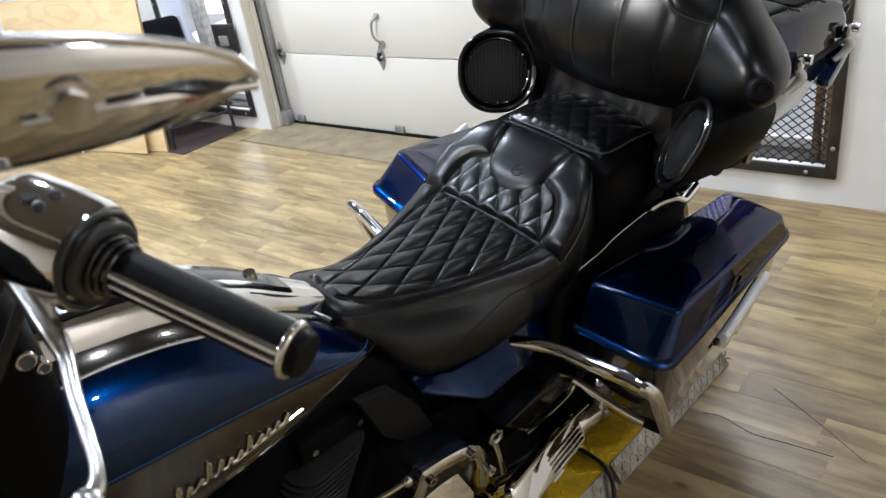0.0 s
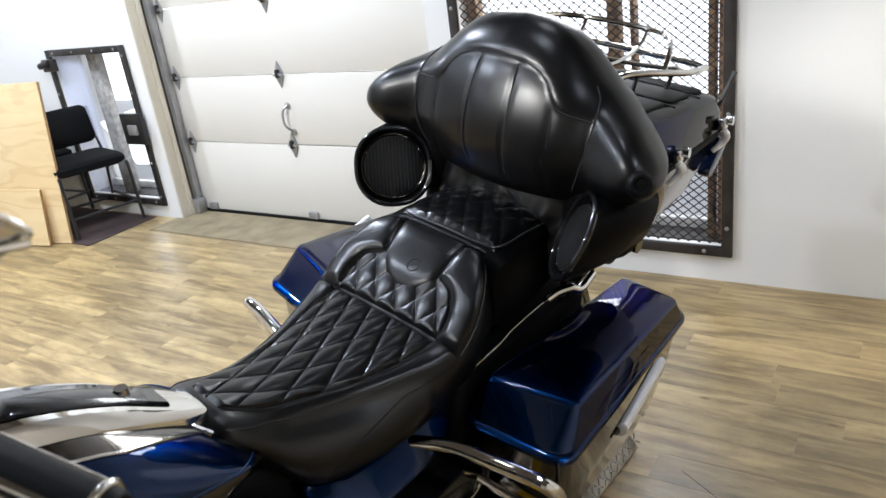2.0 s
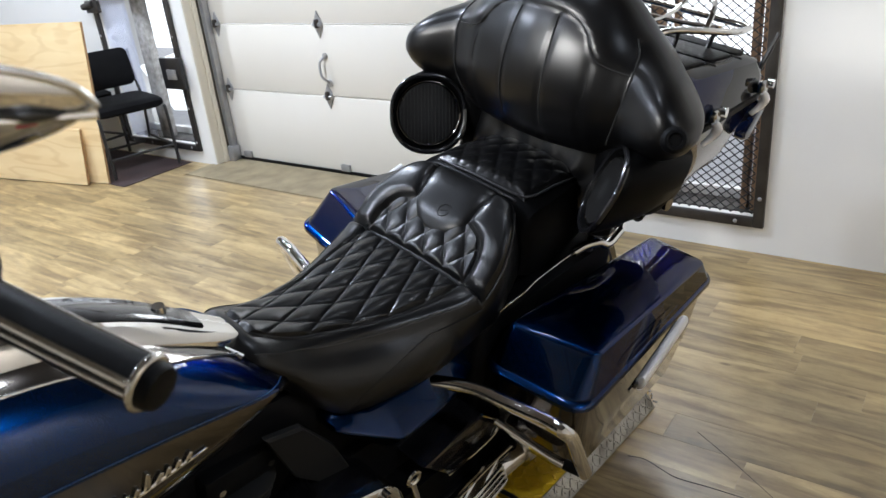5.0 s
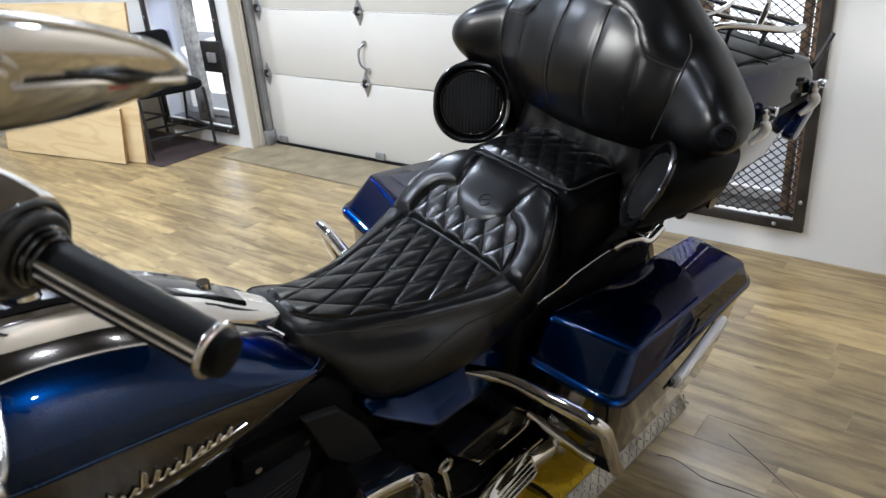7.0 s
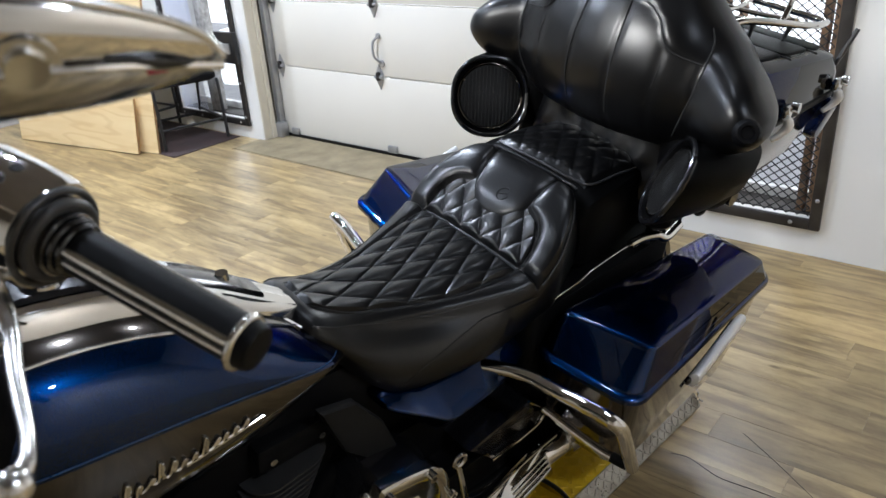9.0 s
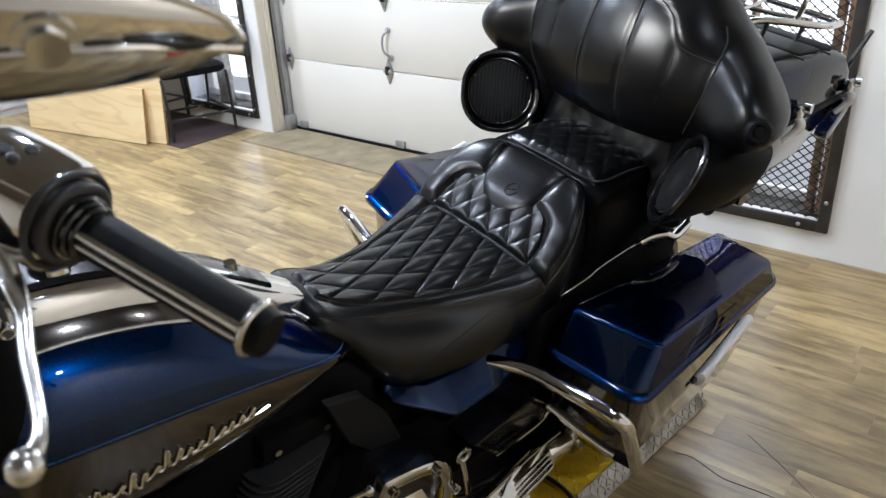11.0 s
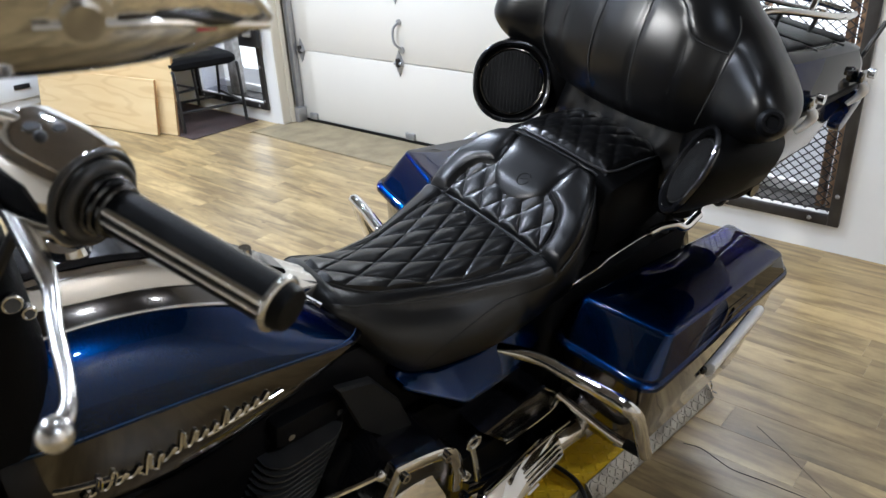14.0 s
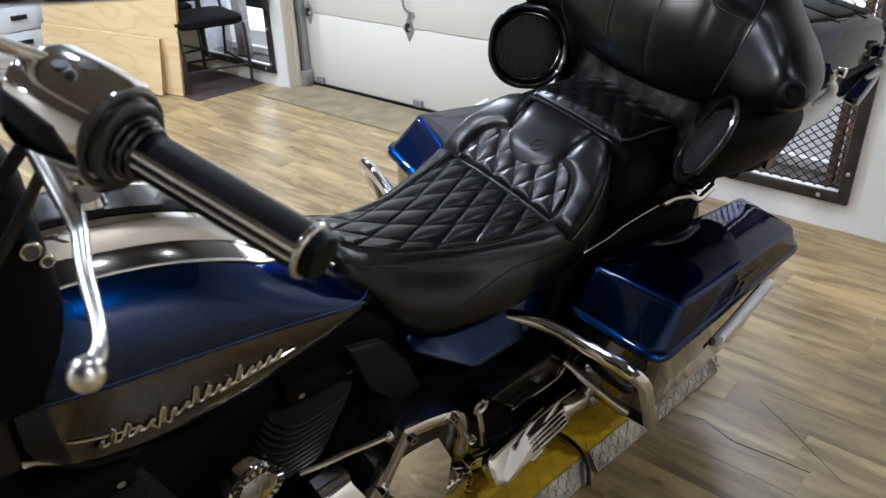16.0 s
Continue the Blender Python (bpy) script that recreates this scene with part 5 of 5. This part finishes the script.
pc = part("primary_cover", loft(prim), BLACKGLOSS, bike, "gloss black primary case with chrome covers")
strap = []
path = smooth_path([(0.262, y, z) for y, z in PRIM[:9]], 5)
for i, q in enumerate(path):
    d = (path[min(i + 1, len(path) - 1)] - path[max(i - 1, 0)]).normalized()
    inward = Vector((0, d.z, -d.y)) if (Vector((0, d.z, -d.y))).dot(Vector((0, -0.36, 0.30)) - Vector((0, q.y, q.z))) > 0 else Vector((0, -d.z, d.y))
    strap.append([q + Vector((x, 0, 0)) + inward * w for x, w in ((-0.02, -0.004), (0.004, -0.004), (0.010, 0.002), (0.012, 0.012), (0.008, 0.024), (-0.004, 0.030), (-0.02, 0.030))])
part("primary_rim", loft(strap), CHROME, pc, "raised chrome rim")
plate = [(-0.455, 0.335), (-0.425, 0.385), (-0.395, 0.410), (-0.345, 0.412), (-0.308, 0.388), (-0.285, 0.325), (-0.32, 0.262), (-0.40, 0.27)]
part("inner_cover", loft([[(x - 0.55 * (z - 0.345) * k, -0.37 + (y + 0.37) * k, 0.345 + (z - 0.345) * k) for y, z in plate] for x, k in ((0.22, 1.0), (0.256, 1.0), (0.266, 0.95), (0.271, 0.6))]), CHROME, pc, "polished inner cover plate")
part("front_cover", loft([[(x - 0.5 * (z - 0.30) * k, -0.535 + (y + 0.535) * k, 0.30 + (z - 0.30) * k) for y, z in ((-0.60, 0.30), (-0.575, 0.375), (-0.51, 0.385), (-0.475, 0.32), (-0.50, 0.22), (-0.58, 0.22))] for x, k in ((0.22, 1.0), (0.262, 1.0), (0.275, 0.9), (0.278, 0.5))]), CHROME, pc, "polished front cover")
for y, z in ((-0.412, 0.482), (-0.305, 0.462), (-0.243, 0.36), (-0.468, 0.36), (-0.225, 0.27)):
    bolt = part("bolt", rod((0.262, y, z), (0.286, y, z), 0.0105, 12), CHROME, pc, "chrome cap bolt")
    part("socket", rod((0.285, y, z), (0.2868, y, z), 0.005, 6), BLACKGLOSS, bolt)
part("crankcase", loft([rrect(0.0, 0.225, y0, y1, 0.04, z) for y0, y1, z in ((-0.95, 0.30, 0.10), (-1.0, 0.34, 0.14), (-1.0, 0.34, 0.27), (-0.95, 0.28, 0.32))]), BLACKCOAT, bike, "black crankcase and lower frame")
part("shift_linkage", tube([(0.255, -0.215, 0.42), (0.262, -0.20, 0.36), (0.27, -0.19, 0.30)], 0.008, 10), CHROME, bike, "chrome linkage arm")
part("linkage_eye", tube([(0.262, -0.213 + 0.016 * math.cos(a), 0.425 + 0.016 * math.sin(a)) for a in np.linspace(0, 2 * math.pi, 17)], 0.005, 8, 0), CHROME, bike)


def round_cover(x, y, z, r, name, parent):
    rings = [[(x + d, y + k * r * math.cos(a), z + k * r * math.sin(a)) for a in np.linspace(0, 2 * math.pi, 37)[:-1]] for d, k in ((-0.02, 1.0), (0.006, 1.0), (0.012, 0.95), (0.010, 0.70), (0.013, 0.66), (0.016, 0.3))]
    ob = part(name, loft(rings), CHROME, parent, "round chrome cover")
    for k in range(20):
        a = 2 * math.pi * k / 20
        rr = 0.82 * r
        part("letter_bar", box(-0.001, 0.0015, -0.0025, 0.0025, -0.006, 0.006, m=Matrix.Translation((x + 0.0118, y + rr * math.cos(a), z + rr * math.sin(a))) @ pose(0, 0, 0, math.degrees(a) - 90, 0, 0)), BLACKGLOSS, ob, "", False)
    return ob


round_cover(0.285, -0.288, 0.228, 0.062, "derby_cover", pc)
round_cover(0.215, -0.70, 0.505, 0.052, "horn_cover", bike)
lv = part("shift_rod", tube([(0.255, -0.64, 0.53), (0.26, -0.55, 0.52), (0.265, -0.46, 0.51)], 0.006, 8), CHROME, bike, "chrome linkage rod")
part("knuckle", ball((0.265, -0.46, 0.51), 0.012, 0.012, 0.012, 12, 8), CHROME, lv)
# passenger footboard
fb_m = Matrix.Translation((0.30, -0.06, 0.255)) @ pose(0, 0, 0, -8, 48, 4)
fbr = [[fb_m @ Vector((x, y, z)) for x, y, _ in rrect(-0.040 + i, 0.038 - i, -0.16 + i, 0.14 - i, 0.025)] for z, i in ((-0.02, 0.008), (-0.012, 0.0), (0.008, 0.0), (0.014, 0.006))]
fb = part("footboard", loft(fbr), CHROME, bike, "ribbed chrome passenger footboard, folded")
for k in range(4):
    part("rib", box(-0.010 + k * 0.011, -0.004 + k * 0.011, -0.02, 0.125, 0.012, 0.018, 0.002, m=fb_m), CHROME, fb)
for k, (x, y) in enumerate(((0.03, -0.11), (0.034, -0.005))):
    part("lug", box(x - 0.004, x + 0.010, y - 0.022, y + 0.022, -0.004, 0.008, 0.002, m=fb_m), LEVERMETAL, fb)
part("edge_rail", tube([fb_m @ Vector(q) for q in ((-0.036, -0.15, 0.012), (-0.037, 0.0, 0.020), (-0.036, 0.10, 0.026), (-0.034, 0.17, 0.034))], 0.004, 8, 4), CHROME, fb)
part("hinge", rod(fb_m @ Vector((0.03, -0.13, -0.02)), fb_m @ Vector((0.03, -0.05, -0.02)), 0.014, 12), BLACKMETAL, fb)
part("exhaust_pipe", tube([(0.20, -0.30, 0.20), (0.24, -0.05, 0.19), (0.265, 0.14, 0.235), (0.27, 0.35, 0.24), (0.27, 0.80, 0.26)], 0.036, 18, 6), CHROME, bike, "chrome exhaust pipe")
clamp = part("pipe_clamp", tube([(0.268, 0.15, 0.235), (0.27, 0.20, 0.238)], 0.042, 18, 1), BRUSHED, bike, "bright exhaust clamp")
for y, z in ((0.155, 0.283), (0.185, 0.287)):
    part("clamp_bolt", rod((0.262, y, z - 0.01), (0.262, y, z + 0.012), 0.009, 8), CHROME, clamp)
part("side_stand", tube([(0.14, -0.42, 0.22), (0.20, -0.45, 0.12), (0.262, -0.50, -0.047)], 0.012, 10), BLACKMETAL, bike, "black side stand, down")

# handlebar with grip, switch housing, lever and mirror
G0, G1 = Vector((0.414, -0.879, 1.302)), Vector((0.568, -0.818, 1.278))
ax = (G1 - G0).normalized()
bar = part("handlebar", tube([(0.0, -0.98, 1.12), (0.12, -0.98, 1.14), (0.25, -0.955, 1.27), (0.32, -0.92, 1.318), G0], 0.0135, 12, 8), CHROME, bike, "chrome handlebar")
grip = part("grip", tube([G0, G0 + ax * 0.03, G1 - ax * 0.02, G1], 0.0185, 24, 3), RUBBER, bar, "black rubber grip with chrome bands")
side_v = ax.cross(Vector((0, 0, 1))).normalized()
up_v = side_v.cross(ax)
for a, r, depth in ((32, 0.0040, 0.0168), (4, 0.0026, 0.0175), (154, 0.003, 0.0175), (274, 0.003, 0.0175)):
    d = math.cos(radians(a)) * side_v + math.sin(radians(a)) * up_v
    part("chrome_band", tube([G0 + d * depth, G1 + d * depth], r, 12, 1), CHROME, grip, "chrome band")
for k in (0, 1, 2):
    ring_at = G0 + ax * (0.004 + 0.006 * k)
    part("collar_ring", tube([ring_at + (0.0235 - 0.002 * k) * (math.cos(a) * side_v + math.sin(a) * up_v) for a in np.linspace(0, 2 * math.pi, 31)], 0.003, 8, 0), BLACKGLOSS, grip, "gloss black collar ring")
part("end_ring", tube([G1 + 0.0195 * (math.cos(a) * side_v + math.sin(a) * up_v) for a in np.linspace(0, 2 * math.pi, 31)], 0.0034, 10, 0), CHROME, grip, "chrome end ring")
part("end_cap", loft([[G1 + ax * d + r * (math.cos(a) * side_v + math.sin(a) * up_v) for a in np.linspace(0, 2 * math.pi, 25)[:-1]] for d, r in ((-0.004, 0.0185), (0.008, 0.0185), (0.012, 0.0165), (0.013, 0.012))]), RUBBER, grip, "black rubber end cap")
part("collar", rod(G0 - ax * 0.014, G0 + ax * 0.006, 0.026, 24), CHROME, grip, "polished collar")
S = G0 - ax * 0.045
sw = []
for d, k in ((-0.054, 0.55), (-0.053, 0.80), (-0.048, 0.93), (-0.038, 1.0), (0.0, 1.02), (0.028, 1.0), (0.034, 0.96), (0.036, 0.6)):
    sw.append([S + ax * d + k * (0.042 * math.copysign(abs(math.cos(a)) ** 0.8, math.cos(a)) * side_v + 0.043 * math.copysign(abs(math.sin(a)) ** 0.8, math.sin(a)) * up_v) for a in np.linspace(0, 2 * math.pi, 33)[:-1]])
switch = part("switch_housing", loft(sw), CHROME, bar, "chrome switch housing")
for at, r, w, stuff in ((0.036, 0.0385, 0.003, GREYRUBBER), (0.042, 0.030, 0.005, GREYRUBBER)):
    part("housing_flange", tube([S + ax * at + r * (math.cos(a) * side_v + math.sin(a) * up_v) for a in np.linspace(0, 2 * math.pi, 41)], w, 10, 0), stuff, switch)
part("housing_face", rod(S + ax * 0.030, S + ax * 0.042, 0.036, 36, r2=0.029), GREYRUBBER, switch, "dark grey end face")
part("switch_shell", loft([[S + ax * d - up_v * 0.028 - side_v * 0.010 + k * (0.034 * math.cos(a) * side_v + 0.034 * math.sin(a) * up_v) for a in np.linspace(0, 2 * math.pi, 25)[:-1]] for d, k in ((-0.045, 0.7), (-0.04, 1.0), (0.02, 1.0), (0.028, 0.8))]), BLACKGLOSS, switch, "gloss black lower switch shell")
for q, w in (((-0.014, 0.008), 0.009), ((0.0, -0.004), 0.007)):
    c = S + ax * q[0] + side_v * q[1]
    part("switch_mark", rod(c + up_v * 0.0395, c + up_v * 0.0445, w, 10, r2=w * 0.7), BLACKGLOSS, switch, "small black mark")
part("clamp_screw", ball(S + up_v * 0.043 + side_v * 0.012, 0.005, 0.005, 0.005, 12, 8), BLACKMETAL, switch)
part("perch", loft([[S + ax * d - side_v * 0.03 + k * (0.03 * math.cos(a) * side_v + 0.022 * math.sin(a) * up_v) - up_v * 0.02 for a in np.linspace(0, 2 * math.pi, 21)[:-1]] for d, k in ((-0.075, 0.6), (-0.06, 1.0), (-0.01, 1.0), (0.0, 0.7))]), SATIN, bar, "chrome lever perch")
lever = part("clutch_lever", tube([(0.355, -0.93, 1.29), (0.42, -0.933, 1.273), (0.445, -0.935, 1.262), (0.48, -0.945, 1.253), (0.539, -0.958, 1.243), (0.557, -0.972, 1.236)], 0.0075, 12, 6, radii=(0.012, 0.009, 0.0065, 0.006, 0.0055, 0.008)), SATIN, bar, "polished clutch lever with ball end")
part("lever_ball", ball((0.557, -0.974, 1.2355), 0.0125, 0.0125, 0.0125, 18, 12), SATIN, lever)
# mirror back: teardrop shell
MC, MT = Vector((0.535, -0.93, 1.488)), Vector((0.560, -0.815, 1.472))
along = (MT - MC).normalized()
mr_n = Vector((-0.40, 0.2, 0.10)).normalized()
mr_n = (mr_n - along * mr_n.dot(along)).normalized()
mr_u = mr_n.cross(along)
if mr_u.z < 0:
    mr_u = -mr_u
rings = []
for t in np.linspace(0.0, 1.0, 22):
    h = 0.039 * max(0.0, 1 - t**2.8) ** 0.62 * min(1, (t + 0.02) / 0.12) ** 0.5 + 0.001
    c = MC + along * (-0.09 + t * (0.09 + (MT - MC).length))
    rings.append([c + mr_u * (h * math.cos(a) + 0.012 * t) - mr_n * (0.42 * h * math.sin(a)) for a in np.linspace(0, 2 * math.pi, 25)[:-1]])
mirror = part("mirror", loft(rings), CHROME, bar, "chrome teardrop mirror back")
part("mirror_rim", tube([ring[0] - mr_n * 0.002 for ring in rings[1:]] + [rings[-1][12]], 0.0026, 10, 2), SATIN, mirror, "bright rolled mirror rim")
part("mirror_recess", tube([MT - along * 0.062 - mr_n * 0.0135 + mr_u * 0.016, MT - along * 0.035 - mr_n * 0.0115 + mr_u * 0.014, MT - along * 0.012 - mr_n * 0.006 + mr_u * 0.009], 0.004, 10, 4, radii=(0.001, 0.0045, 0.002)), BLACKGLOSS, mirror, "dark recess near the mirror tip")
MB = MC + along * 0.022 + mr_u * 0.012
part("boss_ring", rod(MB - mr_n * 0.004, MB - mr_n * 0.0165, 0.0165, 28, r2=0.0155), SATIN, mirror, "bright ring round the boss")
part("boss", rod(MB - mr_n * 0.006, MB - mr_n * 0.021, 0.013, 24, r2=0.010), CHROME, mirror, "round chrome boss")
part("mirror_rib", tube([MC - mr_n * 0.017 + mr_u * 0.006, MC + along * 0.06 - mr_n * 0.015 + mr_u * 0.012, MT - mr_n * 0.005 + mr_u * 0.008], 0.003, 8, 4), CHROME, mirror)
part("red_reflector", box(-0.0055, 0.0055, -0.0015, 0.0015, -0.003, 0.003, 0.001, m=Matrix.Translation(MT - along * 0.036 - mr_n * 0.0105 + mr_u * 0.009) @ pose(0, 0, 0, 0, 0, 80)), REDLENS, mirror, "small red reflector")
part("mirror_stem", tube([S - ax * 0.02 - side_v * 0.02 + up_v * 0.02, (0.36, -0.96, 1.39), (0.45, -0.97, 1.455), MC - along * 0.05 - mr_u * 0.02], 0.006, 10, 6), CHROME, mirror, "chrome mirror stem")
# dark fairing and forks before the tank
part("inner_fairing", loft([[(x * w, y, z0 + z * h) for x, z in ((-1, 0), (-0.9, 0.9), (-0.5, 1.1), (0.5, 1.1), (0.9, 0.9), (1, 0), (0.7, -1), (-0.7, -1))] for y, w, z0, h in ((-1.10, 0.30, 1.06, 0.14), (-1.16, 0.36, 1.08, 0.22), (-1.26, 0.36, 1.08, 0.24), (-1.36, 0.28, 1.06, 0.20))]), BLACKCOAT, bike, "black inner fairing")
for s in (-1, 1):
    part("fork_leg", rod((s * 0.11, -1.10, 1.05), (s * 0.11, -1.33, 0.40), 0.028, 16), BLACKGLOSS, bike, "black fork leg")
    part("fairing_lower", loft([[(s * x, y, z) for x, y in ((0.16, -1.0), (0.30, -1.04), (0.34, -1.10), (0.30, -1.16), (0.16, -1.12))] for z in (0.42, 0.60, 0.80, 0.92)]), BLACKGLOSS, bike, "gloss black fairing lower")
part("steering_head", box(-0.13, 0.13, -1.08, -0.98, 1.02, 1.10, 0.015), BLACKCOAT, bike)
part("cable", tube([(0.36, -0.93, 1.27), (0.34, -0.98, 1.18), (0.26, -1.03, 1.06), (0.16, -1.04, 0.98)], 0.005, 8), BLACKMETAL, bar, "black control cable")
part("cable", tube([(0.34, -0.92, 1.30), (0.28, -0.97, 1.20), (0.18, -1.0, 1.10)], 0.006, 8), BLACKMETAL, bar)

# ---------------------------------------------------------------- floor planks
floor_ob = bpy.data.objects["floor"]
rng = random.Random(4)
PW = 0.118
bm = bmesh.new()
count = 0
meshes = {}
for row in range(int(6.4 / PW)):
    y1 = -0.004 - row * PW
    y0 = y1 - PW
    x = X0 - rng.random() * 0.9
    while x < X1:
        length = rng.choice((0.9, 0.9, 0.62, 0.45))
        a, b = max(x, X0), min(x + length, X1)
        x += length
        if b - a < 0.05:
            continue
        spans = [(a, b)]
        if y1 > -0.215:
            spans = [(p, q) for p, q in ((a, min(b, -0.122)), (max(a, 2.202), b)) if q - p > 0.02]
        for p, q in spans:
            near = -2.6 < p and q < 5.2 and y1 > -2.55
            if near and count < 298:
                count += 1
                key = (round(q - p, 3), PW)
                if key not in meshes:
                    pb = loft([[(px, py, z) for px, py in ((i, i), (q - p - i, i), (q - p - i, PW - i), (i, PW - i))] for z, i in ((-0.004, 0.0001), (-0.0003, 0.0001), (0.0, 0.0005))])
                    me = bpy.data.meshes.new("plank")
                    bmesh.ops.recalc_face_normals(pb, faces=pb.faces)
                    pb.to_mesh(me)
                    pb.free()
                    me.materials.append(PLANK)
                    meshes[key] = me
                ob = new("plank", meshes[key])
                ob.parent = floor_ob
                ob.location = (p, y0, rng.uniform(-0.0002, 0.0002))
            else:
                vs = [bm.verts.new(v) for v in ((p + 0.001, y0 + 0.001, -0.001), (q - 0.001, y0 + 0.001, -0.001), (q - 0.001, y1 - 0.001, -0.001), (p + 0.001, y1 - 0.001, -0.001))]
                bm.faces.new(vs)
tagged(part("far_planks", bm, PLANK, floor_ob, "", False), kind="stuff")

# two hairline splits in the planks near the deck
for pts, r in (([(3.40, -1.428), (3.444, -1.419), (3.50, -1.437), (3.547, -1.449), (3.631, -1.443), (3.73, -1.44)], 0.0012), ([(3.53, -1.24), (3.60, -1.285), (3.66, -1.325), (3.80, -1.425)], 0.0007)):
    split = part("split", tube([(x, y, 0.0002) for x, y in pts], r, 6, 4), SEAMTHREAD, floor_ob, "dark hairline split in the floor")
